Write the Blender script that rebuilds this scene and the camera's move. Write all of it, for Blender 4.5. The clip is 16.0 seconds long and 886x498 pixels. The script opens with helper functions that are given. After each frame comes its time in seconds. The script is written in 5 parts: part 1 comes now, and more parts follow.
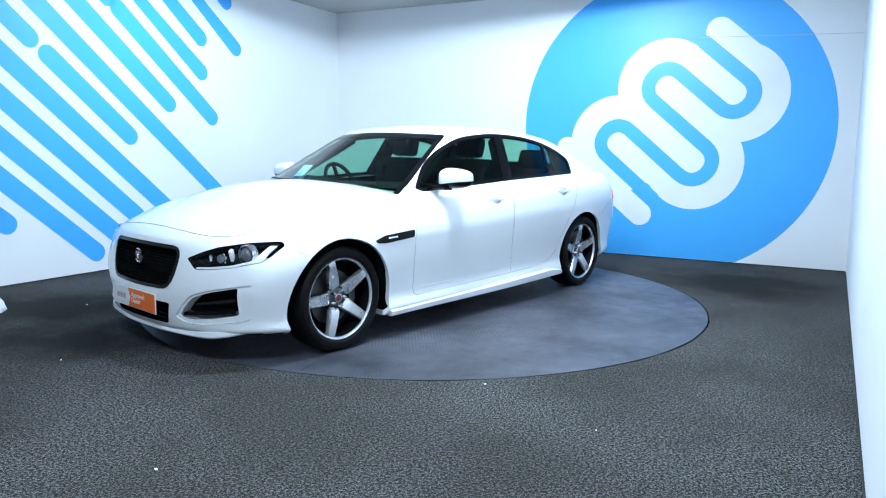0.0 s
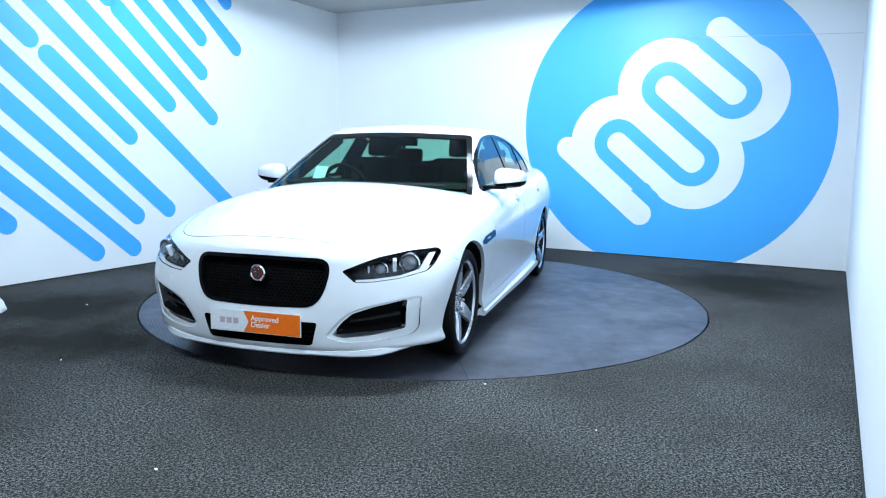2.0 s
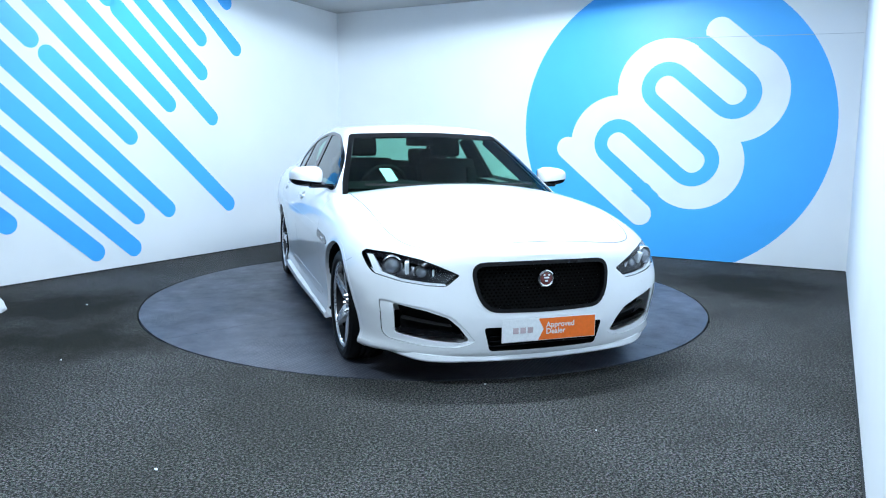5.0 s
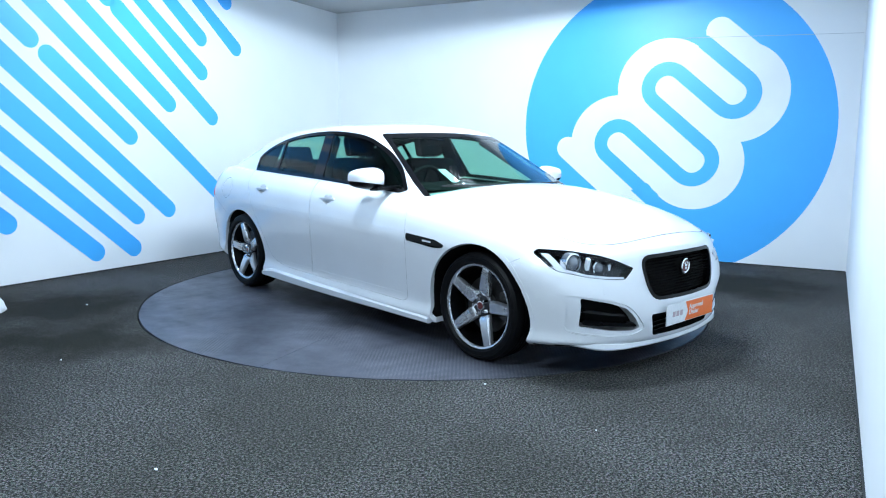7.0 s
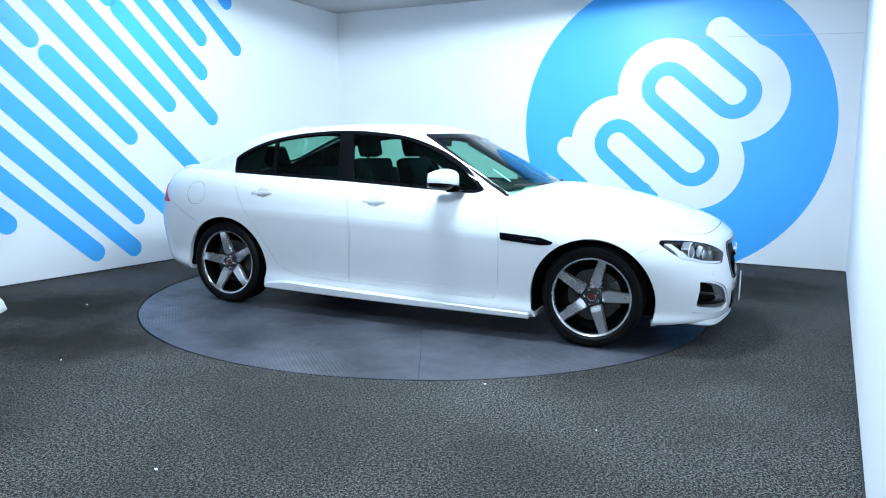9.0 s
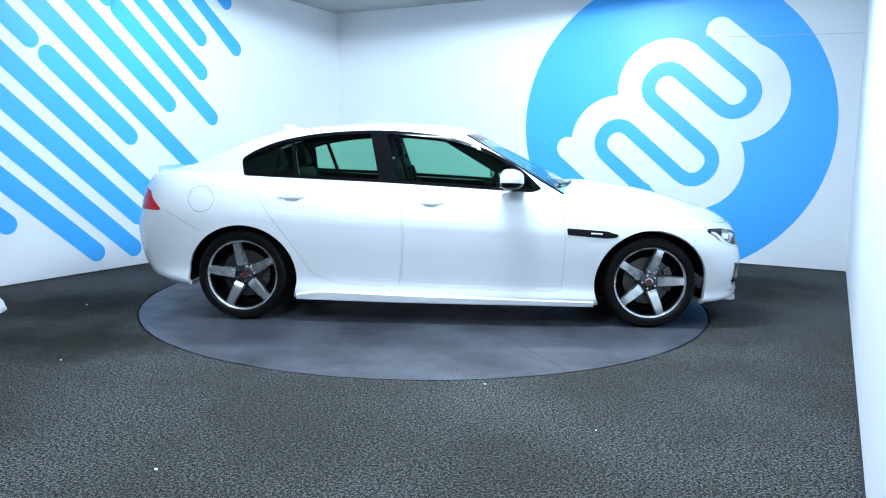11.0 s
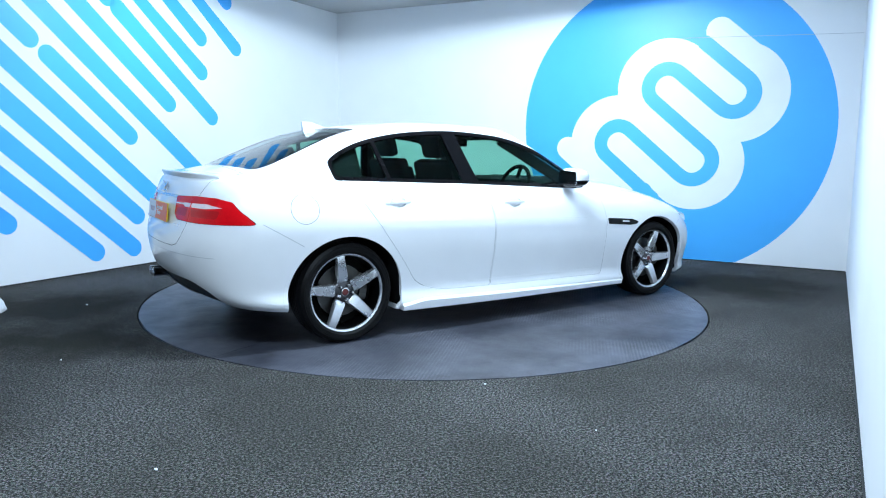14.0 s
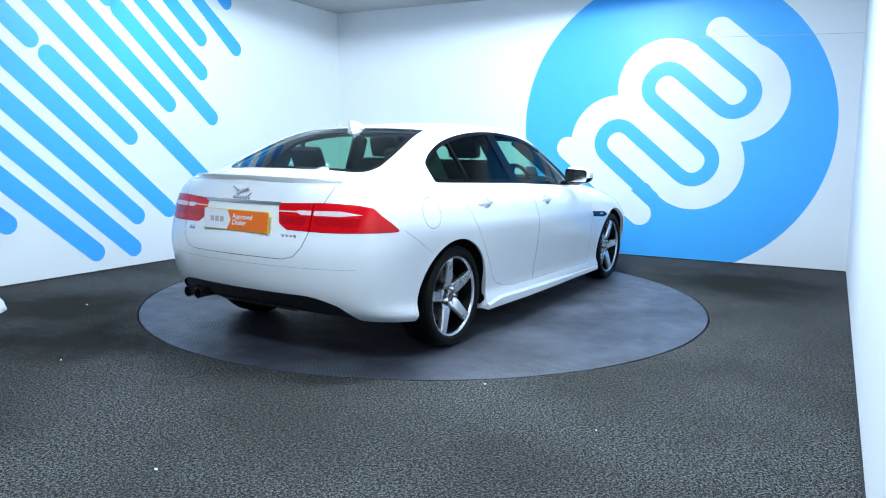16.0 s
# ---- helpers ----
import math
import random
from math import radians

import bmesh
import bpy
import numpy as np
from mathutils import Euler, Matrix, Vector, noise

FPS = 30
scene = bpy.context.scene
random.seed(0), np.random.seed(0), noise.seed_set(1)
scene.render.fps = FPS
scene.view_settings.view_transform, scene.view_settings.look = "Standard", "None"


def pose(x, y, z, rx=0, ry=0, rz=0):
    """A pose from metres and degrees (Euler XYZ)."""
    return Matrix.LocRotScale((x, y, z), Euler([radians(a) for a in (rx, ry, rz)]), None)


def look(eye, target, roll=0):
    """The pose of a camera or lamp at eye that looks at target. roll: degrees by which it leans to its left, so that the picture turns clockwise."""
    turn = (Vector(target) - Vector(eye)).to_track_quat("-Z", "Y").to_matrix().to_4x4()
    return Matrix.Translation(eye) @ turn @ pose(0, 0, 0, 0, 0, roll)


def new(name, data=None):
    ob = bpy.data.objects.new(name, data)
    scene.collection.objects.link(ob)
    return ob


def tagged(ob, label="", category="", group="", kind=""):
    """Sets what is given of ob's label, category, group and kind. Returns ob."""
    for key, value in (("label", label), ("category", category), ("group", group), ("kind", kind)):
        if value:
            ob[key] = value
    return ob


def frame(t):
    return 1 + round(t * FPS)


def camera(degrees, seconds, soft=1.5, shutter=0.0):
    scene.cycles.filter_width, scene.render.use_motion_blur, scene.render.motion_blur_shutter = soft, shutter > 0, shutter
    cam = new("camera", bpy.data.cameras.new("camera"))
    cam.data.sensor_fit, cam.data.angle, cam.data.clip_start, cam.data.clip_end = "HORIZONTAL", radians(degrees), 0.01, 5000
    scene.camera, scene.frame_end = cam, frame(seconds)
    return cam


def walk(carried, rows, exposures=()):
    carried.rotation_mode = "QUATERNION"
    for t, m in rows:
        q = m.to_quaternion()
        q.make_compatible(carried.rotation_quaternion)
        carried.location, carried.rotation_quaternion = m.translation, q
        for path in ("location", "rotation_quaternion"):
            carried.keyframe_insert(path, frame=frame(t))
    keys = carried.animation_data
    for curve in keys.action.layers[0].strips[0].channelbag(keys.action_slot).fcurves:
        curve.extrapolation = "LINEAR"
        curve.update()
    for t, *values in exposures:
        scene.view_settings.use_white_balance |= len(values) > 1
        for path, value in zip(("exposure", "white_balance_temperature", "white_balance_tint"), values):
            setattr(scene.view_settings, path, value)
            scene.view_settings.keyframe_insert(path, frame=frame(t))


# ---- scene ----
# ---- camera: stands still on a tripod beside the turntable ----
cam = camera(65.26, 16.0, soft=1.1)
EYE = (0.0, -5.767, 1.209)
YAW, PITCH, ROLL = 1.364, 8.183, 0.759
aim = Vector((math.sin(radians(YAW)) * math.cos(radians(PITCH)), math.cos(radians(YAW)) * math.cos(radians(PITCH)), -math.sin(radians(PITCH))))
STAND = look(EYE, Vector(EYE) + aim, ROLL)
walk(cam, [(0, STAND), (16.0, STAND)], [(0, 0.0), (16.0, 0.0)])

# ---- light: closed room, ceiling panels ----
world = bpy.data.worlds.new("world")
scene.world = world
world.use_nodes = True
world.node_tree.nodes["Background"].inputs[0].default_value = (0.75, 0.87, 1.0, 1)
world.node_tree.nodes["Background"].inputs[1].default_value = 0.0

H_ROOM = 3.05
LAMP_COLOUR = (0.665, 0.85, 1.02)
# place of each ceiling batten (x, y), its length and watts
BATTENS = [(1.2, 0.35, 1.2, 140), (-1.8, 0.5, 0.9, 58), (0.2, -1.55, 1.2, 200), (-1.15, -4.25, 1.2, 180)]
ROOM_TURN = 12.0


# ---- materials ----
class Nodes:
    """Short hand to wire a node material."""

    def __init__(self, name):
        self.mat = bpy.data.materials.new(name)
        self.mat.use_nodes = True
        self.tree = self.mat.node_tree
        self.bsdf = self.tree.nodes["Principled BSDF"]

    def node(self, kind, **values):
        n = self.tree.nodes.new(kind)
        for key, value in values.items():
            if key in n.inputs:
                n.inputs[key].default_value = value
        return n

    def wire(self, a, b):
        self.tree.links.new(a, b)

    def coords(self, which="Object"):
        return self.node("ShaderNodeTexCoord").outputs[which]

    def noise(self, scale, detail=4.0, rough=0.55, vec=None):
        n = self.node("ShaderNodeTexNoise", Scale=scale, Detail=detail, Roughness=rough)
        self.wire(vec if vec is not None else self.coords(), n.inputs["Vector"])
        return n.outputs["Fac"]

    def ramp(self, fac, stops):
        r = self.node("ShaderNodeValToRGB")
        r.color_ramp.elements[0].position, r.color_ramp.elements[0].color = stops[0][0], (*stops[0][1], 1)
        r.color_ramp.elements[1].position, r.color_ramp.elements[1].color = stops[-1][0], (*stops[-1][1], 1)
        for p, c in stops[1:-1]:
            e = r.color_ramp.elements.new(p)
            e.color = (*c, 1)
        self.wire(fac, r.inputs[0])
        return r.outputs[0]

    def mix(self, fac, a, b, mode="MIX"):
        m = self.node("ShaderNodeMix")
        m.data_type, m.blend_type = "RGBA", mode
        for sock, v in ((m.inputs[0], fac), (m.inputs[6], a), (m.inputs[7], b)):
            if isinstance(v, (int, float)):
                sock.default_value = v
            elif isinstance(v, tuple):
                sock.default_value = (*v, 1)
            else:
                self.wire(v, sock)
        return m.outputs[2]

    def bump(self, height, strength=0.2, distance=0.002):
        b = self.node("ShaderNodeBump", Strength=strength, Distance=distance)
        self.wire(height, b.inputs["Height"])
        self.wire(b.outputs[0], self.bsdf.inputs["Normal"])

    def put(self, **values):
        for key, value in values.items():
            sock = self.bsdf.inputs[key.replace("_", " ")]
            if isinstance(value, bpy.types.NodeSocket):
                self.wire(value, sock)
            else:
                sock.default_value = (*value, 1) if isinstance(value, tuple) and len(value) == 3 else value
        return self.mat


def plain(name, colour, rough=0.5, metal=0.0, grain=0.06, scale=60.0, **more):
    """A surface of one colour with a little unevenness in tone and gloss."""
    n = Nodes(name)
    f = n.noise(scale)
    dark = tuple(c * (1 - grain) for c in colour)
    light = tuple(min(1, c * (1 + grain)) for c in colour)
    n.put(Base_Color=n.ramp(f, [(0.3, dark), (0.7, light)]), Metallic=metal)
    r = n.node("ShaderNodeMapRange")
    r.inputs["To Min"].default_value, r.inputs["To Max"].default_value = max(0.02, rough - 0.04), min(1, rough + 0.05)
    n.wire(n.noise(scale * 0.2), r.inputs["Value"])
    return n.put(Roughness=r.outputs[0], **more)


def wall_paint():
    n = Nodes("wall_paint")
    big = n.noise(0.7, 3)
    scuff = n.noise(7.0, 6, 0.7)
    c = n.ramp(big, [(0.3, (0.80, 0.82, 0.84)), (0.7, (0.86, 0.87, 0.88))])
    c = n.mix(n.ramp(scuff, [(0.66, (0, 0, 0)), (0.78, (0.25, 0.25, 0.25))]), c, (0.70, 0.71, 0.74))
    n.bump(n.noise(180, 3), 0.12, 0.001)
    return n.put(Base_Color=c, Roughness=0.62)


def vinyl(name, colour):
    n = Nodes(name)
    f = n.noise(1.3, 3)
    n.bump(n.noise(90, 2), 0.05, 0.001)
    return n.put(Base_Color=n.ramp(f, [(0.3, tuple(c * 0.95 for c in colour)), (0.7, tuple(min(1, c * 1.04) for c in colour))]), Roughness=0.42)


def carpet():
    n = Nodes("carpet")
    xyz = n.coords()
    fine = n.noise(84, 3, 0.9, xyz)
    speck = n.noise(115, 1, 0.5, xyz)
    worn = n.noise(0.8, 5, 0.6, xyz)
    spots = n.noise(3.2, 4, 0.7, xyz)
    c = n.ramp(fine, [(0.40, (0.002, 0.002, 0.002)), (0.5, (0.027, 0.029, 0.027)), (0.61, (0.165, 0.167, 0.163))])
    c = n.mix(n.ramp(speck, [(0.58, (0, 0, 0)), (0.68, (0.8, 0.8, 0.8))]), c, (0.25, 0.22, 0.23))
    tuft = n.node("ShaderNodeTexNoise", Scale=110.0, Detail=1.0)
    n.wire(xyz, tuft.inputs["Vector"])
    c = n.mix(0.35, c, tuft.outputs["Color"], "OVERLAY")
    c = n.mix(n.ramp(worn, [(0.40, (0.5, 0.5, 0.5)), (0.60, (0, 0, 0))]), c, (0.018, 0.018, 0.014))
    c = n.mix(n.ramp(spots, [(0.60, (0, 0, 0)), (0.72, (0.5, 0.5, 0.5))]), c, (0.011, 0.011, 0.010))
    # oily trail where vehicles drive on, widened to paint in dimmer light at left
    for centre, size in (((-2.75, -0.65, 0), (0.55, 0.75, 0)), ((-2.35, -1.55, 0), (0.58, 1.1, 0)), ((2.9, 0.5, 0), (0.55, 0.55, 0))):
        sub = n.node("ShaderNodeVectorMath")
        sub.operation = "SUBTRACT"
        n.wire(xyz, sub.inputs[0])
        sub.inputs[1].default_value = centre
        mul = n.node("ShaderNodeVectorMath")
        mul.operation = "MULTIPLY"
        n.wire(sub.outputs[0], mul.inputs[0])
        mul.inputs[1].default_value = size
        far = n.node("ShaderNodeVectorMath")
        far.operation = "LENGTH"
        n.wire(mul.outputs[0], far.inputs[0])
        add = n.node("ShaderNodeMath")
        add.operation = "MULTIPLY_ADD"
        n.wire(n.noise(2.2, 5, 0.65, xyz), add.inputs[0])
        add.inputs[1].default_value = 0.9
        n.wire(far.outputs["Value"], add.inputs[2])
        c = n.mix(n.ramp(add.outputs[0], [(0.62, (0.8, 0.8, 0.8)), (1.0, (0, 0, 0))]), c, (0.011, 0.0105, 0.007))
    return n.put(Base_Color=c, Roughness=0.95, Specular_IOR_Level=0.1)


def table_paint():
    """Worn grey floor paint on chequer plate."""
    n = Nodes("table_paint")
    xyz = n.coords()
    big = n.noise(1.6, 5, 0.6, xyz)
    mid = n.noise(6.0, 5, 0.65, xyz)
    c = n.ramp(big, [(0.38, (0.029, 0.031, 0.041)), (0.62, (0.068, 0.071, 0.090))])
    c = n.mix(n.ramp(mid, [(0.60, (0, 0, 0)), (0.74, (0.55, 0.55, 0.55))]), c, (0.034, 0.034, 0.032))
    # lozenge pattern: two crossed families of short raised bars
    sep = n.node("ShaderNodeSeparateXYZ")
    n.wire(xyz, sep.inputs[0])

    def sine(sock, k, shift=0.0):
        m = n.node("ShaderNodeMath")
        m.operation = "MULTIPLY_ADD"
        n.wire(sock, m.inputs[0])
        m.inputs[1].default_value, m.inputs[2].default_value = k, shift
        s = n.node("ShaderNodeMath")
        s.operation = "SINE"
        n.wire(m.outputs[0], s.inputs[0])
        return s.outputs[0]

    def times(a, b):
        m = n.node("ShaderNodeMath")
        m.operation = "MULTIPLY"
        n.wire(a, m.inputs[0])
        n.wire(b, m.inputs[1])
        return m.outputs[0]

    tread = times(sine(sep.outputs[0], 210.0), sine(sep.outputs[1], 210.0, 0.7))
    cut = n.ramp(tread, [(0.15, (0, 0, 0)), (0.45, (1, 1, 1))])
    patch = n.ramp(n.noise(0.9, 2, 0.5, xyz), [(0.44, (0.06, 0.06, 0.06)), (0.58, (1, 1, 1))])
    raised = n.mix(1.0, cut, patch, "MULTIPLY")
    c = n.mix(n.mix(1.0, raised, (0.30, 0.30, 0.30), "MULTIPLY"), c, (0.26, 0.27, 0.30))
    n.bump(raised, 0.5, 0.002)
    rough = n.ramp(mid, [(0.3, (0.36, 0.36, 0.36)), (0.75, (0.56, 0.56, 0.56))])
    return n.put(Base_Color=c, Roughness=rough, Specular_IOR_Level=0.32)


def car_paint():
    n = Nodes("white_car_paint")
    f = n.noise(3.0, 3)
    return n.put(Base_Color=n.ramp(f, [(0.3, (0.79, 0.805, 0.83)), (0.7, (0.82, 0.835, 0.86))]), Roughness=0.32, Coat_Weight=0.9, Coat_Roughness=0.03)


def glass(name, tint, rough=0.0):
    """Thin pane: clear tinted pass-through with a mirror share at its face."""
    n = Nodes(name)
    tree = n.tree
    clear = n.node("ShaderNodeBsdfTransparent")
    clear.inputs[0].default_value = (*tint, 1)
    gloss = n.node("ShaderNodeBsdfGlossy", Roughness=rough)
    gloss.inputs[0].default_value = (1, 1, 1, 1)
    facing = n.node("ShaderNodeLayerWeight", Blend=0.5)
    steep = n.node("ShaderNodeMath")
    steep.operation = "POWER"
    n.wire(facing.outputs["Facing"], steep.inputs[0])
    steep.inputs[1].default_value = 5.4
    share = n.node("ShaderNodeMath")
    share.operation = "MULTIPLY_ADD"
    n.wire(steep.outputs[0], share.inputs[0])
    share.inputs[1].default_value, share.inputs[2].default_value = 0.88, 0.012
    m = n.node("ShaderNodeMixShader")
    n.wire(share.outputs[0], m.inputs[0])
    n.wire(clear.outputs[0], m.inputs[1])
    n.wire(gloss.outputs[0], m.inputs[2])
    n.wire(m.outputs[0], tree.nodes["Material Output"].inputs[0])
    return n.mat


def glow(name, colour, strength):
    n = Nodes(name)
    return n.put(Base_Color=(0.9, 0.9, 0.9), Emission_Color=colour, Emission_Strength=strength)


M = {}
M["wall"] = wall_paint()
M["dark_wall"] = plain("dark_curtain", (0.030, 0.031, 0.034), 0.9, scale=4.0)
M["ceiling"] = plain("ceiling_paint", (0.50, 0.505, 0.51), 0.85)
M["carpet"] = carpet()
M["blue"] = vinyl("blue_vinyl", (0.060, 0.43, 0.93))
M["white_vinyl"] = vinyl("white_vinyl", (0.82, 0.84, 0.86))
M["table"] = table_paint()
M["rubber_and_gap_shade"] = plain("rubber_and_gap_shade", (0.02, 0.02, 0.021), 0.8)
M["paint"] = car_paint()
M["black_gloss"] = plain("gloss_black_plastic", (0.004, 0.004, 0.005), 0.07, Specular_IOR_Level=0.14)
M["black"] = plain("black_plastic", (0.008, 0.008, 0.009), 0.5)
M["liner"] = plain("arch_liner_felt", (0.004, 0.004, 0.004), 0.95, Specular_IOR_Level=0.1)
M["tyre"] = plain("tyre_rubber", (0.0035, 0.0035, 0.004), 0.5, scale=120, Specular_IOR_Level=0.14)
M["alloy"] = plain("silver_alloy", (0.70, 0.71, 0.74), 0.27, 0.88, scale=30)
M["barrel"] = plain("dark_wheel_barrel", (0.035, 0.035, 0.038), 0.40, 1.0)
M["dark_alloy"] = plain("dark_alloy", (0.10, 0.10, 0.108), 0.3, 0.9)
M["steel"] = plain("cast_steel", (0.10, 0.098, 0.095), 0.45, 1.0)
M["chrome"] = plain("chrome", (0.75, 0.76, 0.78), 0.10, 1.0)
M["dark_trim"] = plain("dark_cabin_trim", (0.005, 0.005, 0.006), 0.7, Specular_IOR_Level=0.1)
M["leather"] = plain("black_leather", (0.005, 0.005, 0.006), 0.6, Specular_IOR_Level=0.1)
M["glass"] = glass("green_tinted_glass", (0.47, 0.75, 0.63))
M["screen_glass"] = glass("windscreen_glass", (0.50, 0.77, 0.66))
M["lens"] = glass("clear_lens", (0.93, 0.95, 0.97))
M["red_lens"] = plain("red_lens", (0.66, 0.004, 0.009), 0.07, Specular_IOR_Level=0.3)
M["red_dark"] = plain("deep_red_lens", (0.46, 0.004, 0.008), 0.10, Specular_IOR_Level=0.3)
M["orange"] = plain("orange_print", (0.90, 0.16, 0.008), 0.4)
M["plate_white"] = plain("white_print", (0.80, 0.81, 0.82), 0.4)
M["plate_yellow"] = plain("yellow_plate", (0.75, 0.52, 0.03), 0.4)
M["grey_print"] = plain("grey_red_print", (0.52, 0.40, 0.42), 0.5)
M["red_badge"] = plain("red_badge", (0.14, 0.025, 0.025), 0.3)
M["grey_cloth"] = plain("white_cloth", (0.72, 0.73, 0.76), 0.9)
M["lamp"] = glow("lamp_tube", LAMP_COLOUR, 8.0)
M["lining"] = plain("grey_roof_lining", (0.012, 0.012, 0.013), 0.9)
M["light_guide"] = plain("clear_light_guide", (0.80, 0.82, 0.85), 0.15)
M["joint"] = plain("board_joint", (0.45, 0.47, 0.50), 0.8)
M["silver_line"] = plain("bright_trim", (0.55, 0.56, 0.58), 0.2, 1.0)


# ---- building blocks ----
SIDE = Matrix(((1, 0, 0, 0), (0, 0, 1, 0), (0, 1, 0, 0), (0, 0, 0, 1)))    # outline (x, z), depth along y
FRONT = Matrix(((0, 0, 1, 0), (1, 0, 0, 0), (0, 1, 0, 0), (0, 0, 0, 1)))   # outline (y, z), depth along x
TOP = Matrix()


def mesh_of(name, bm, smooth=40.0):
    me = bpy.data.meshes.new(name)
    bm.normal_update()
    bm.to_mesh(me)
    bm.free()
    if smooth:
        me.polygons.foreach_set("use_smooth", [True] * len(me.polygons))
        me.set_sharp_from_angle(angle=radians(smooth))
    return me


def part(name, bm, material, parent=None, label="", smooth=40.0):
    """Links a bmesh (or a finished mesh) as one mesh object under a thing or a part."""
    me = bm if isinstance(bm, bpy.types.Mesh) else mesh_of(name, bm, smooth)
    for m in material if isinstance(material, (list, tuple)) else (material,):
        me.materials.append(m)
    ob = new(name, me)
    ob.parent = parent
    if label:
        tagged(ob, label)
    return ob


def thing(name, label, category, group="", kind="", at=None):
    ob = new(name)
    ob.empty_display_size = 0.2
    if at is not None:
        ob.matrix_world = at
    return tagged(ob, label, category, group, kind)


def prism(bm, ring, depth, m=Matrix()):
    """A slab with the outline ring (x, y) between depth[0] and depth[1] along z, placed by m."""
    lo = [bm.verts.new(m @ Vector((x, y, depth[0]))) for x, y in ring]
    hi = [bm.verts.new(m @ Vector((x, y, depth[1]))) for x, y in ring]
    n = len(ring)
    bm.faces.new(lo[::-1])
    bm.faces.new(hi)
    for i in range(n):
        bm.faces.new((lo[i], lo[(i + 1) % n], hi[(i + 1) % n], hi[i]))
    bmesh.ops.recalc_face_normals(bm, faces=bm.faces)
    return bm


def box(bm, c, s, m=Matrix(), bevel=0.0):
    made = bmesh.ops.create_cube(bm, size=1.0, matrix=m @ Matrix.Translation(c) @ Matrix.Diagonal((*s, 1)))
    if bevel:
        edges = {e for v in made["verts"] for e in v.link_edges}
        bmesh.ops.bevel(bm, geom=list(edges), offset=bevel, segments=2, profile=0.6, affect="EDGES")
    return bm


def lathe(bm, profile, segments=48, axis="Y", m=Matrix()):
    """Spins a profile of (radius, along) about an axis through the origin."""
    rings = []
    for r, h in profile:
        ring = []
        for k in range(segments):
            a = 2 * math.pi * k / segments
            p = (r * math.cos(a), h, r * math.sin(a)) if axis == "Y" else (r * math.cos(a), r * math.sin(a), h)
            ring.append(bm.verts.new(m @ Vector(p)))
        rings.append(ring)
    for a, b in zip(rings, rings[1:]):
        for k in range(segments):
            bm.faces.new((a[k], a[(k + 1) % segments], b[(k + 1) % segments], b[k]))
    bmesh.ops.recalc_face_normals(bm, faces=bm.faces)
    return bm


def rounded(pts, radius, steps=5):
    """The outline pts with its corners rounded; radius is one number or one for each corner."""
    out, n = [], len(pts)
    for i, p in enumerate(pts):
        r = radius[i] if isinstance(radius, (list, tuple)) else radius
        p, a, b = Vector(p), Vector(pts[i - 1]), Vector(pts[(i + 1) % n])
        ra, rb = min(r, (a - p).length * 0.48), min(r, (b - p).length * 0.48)
        if r <= 0:
            out.append(tuple(p))
            continue
        p0, p1 = p + (a - p).normalized() * ra, p + (b - p).normalized() * rb
        for k in range(steps + 1):
            t = k / steps
            out.append(tuple(p0 * (1 - t) ** 2 + p * 2 * t * (1 - t) + p1 * t * t))
    return out


def grown(ring, d):
    """The outline moved outwards by d (inwards where negative)."""
    n = len(ring)
    area = sum(ring[i - 1][0] * ring[i][1] - ring[i][0] * ring[i - 1][1] for i in range(n))
    s = 1 if area > 0 else -1
    out = []
    for i in range(n):
        a, p, b = Vector(ring[i - 1]), Vector(ring[i]), Vector(ring[(i + 1) % n])
        e0, e1 = (p - a).normalized(), (b - p).normalized()
        nrm = Vector((e0.y + e1.y, -e0.x - e1.x)) * s
        if nrm.length < 1e-6:
            nrm = Vector((e0.y, -e0.x)) * s
        nrm.normalize()
        c = max(0.5, nrm.dot(Vector((e0.y, -e0.x)) * s))
        out.append(tuple(p + nrm * d / c))
    if d < -0.004:
        # drop points that an inset has folded over
        def off(q):
            best = 9.0
            for i in range(n):
                a, b = Vector(ring[i - 1]), Vector(ring[i])
                e = b - a
                f = min(1, max(0, (Vector(q) - a).dot(e) / max(1e-12, e.dot(e))))
                best = min(best, (a + e * f - Vector(q)).length)
            return best
        out = [q for q in out if off(q) > -d * 0.985]
        apart = []
        for q in out:
            if not apart or (Vector(q) - Vector(apart[-1])).length > 0.004:
                apart.append(q)
        out = apart[:-1] if (Vector(apart[0]) - Vector(apart[-1])).length < 0.004 else apart
    return out


def curve(keys, x):
    """Smooth (monotone cubic) curve through keys (x, value)."""
    n = len(keys)
    if x <= keys[0][0]:
        return keys[0][1]
    if x >= keys[-1][0]:
        return keys[-1][1]
    i = next(k for k in range(n - 1) if x <= keys[k + 1][0])

    def slope(k):
        if k == 0 or k == n - 1:
            j = min(k, n - 2)
            return (keys[j + 1][1] - keys[j][1]) / (keys[j + 1][0] - keys[j][0])
        a = (keys[k][1] - keys[k - 1][1]) / (keys[k][0] - keys[k - 1][0])
        b = (keys[k + 1][1] - keys[k][1]) / (keys[k + 1][0] - keys[k][0])
        return 0.0 if a * b <= 0 else 2 * a * b / (a + b)

    h = keys[i + 1][0] - keys[i][0]
    t = (x - keys[i][0]) / h
    return ((1 + 2 * t) * (1 - t) ** 2 * keys[i][1] + t * (1 - t) ** 2 * h * slope(i)
            + t * t * (3 - 2 * t) * keys[i + 1][1] + t * t * (t - 1) * h * slope(i + 1))


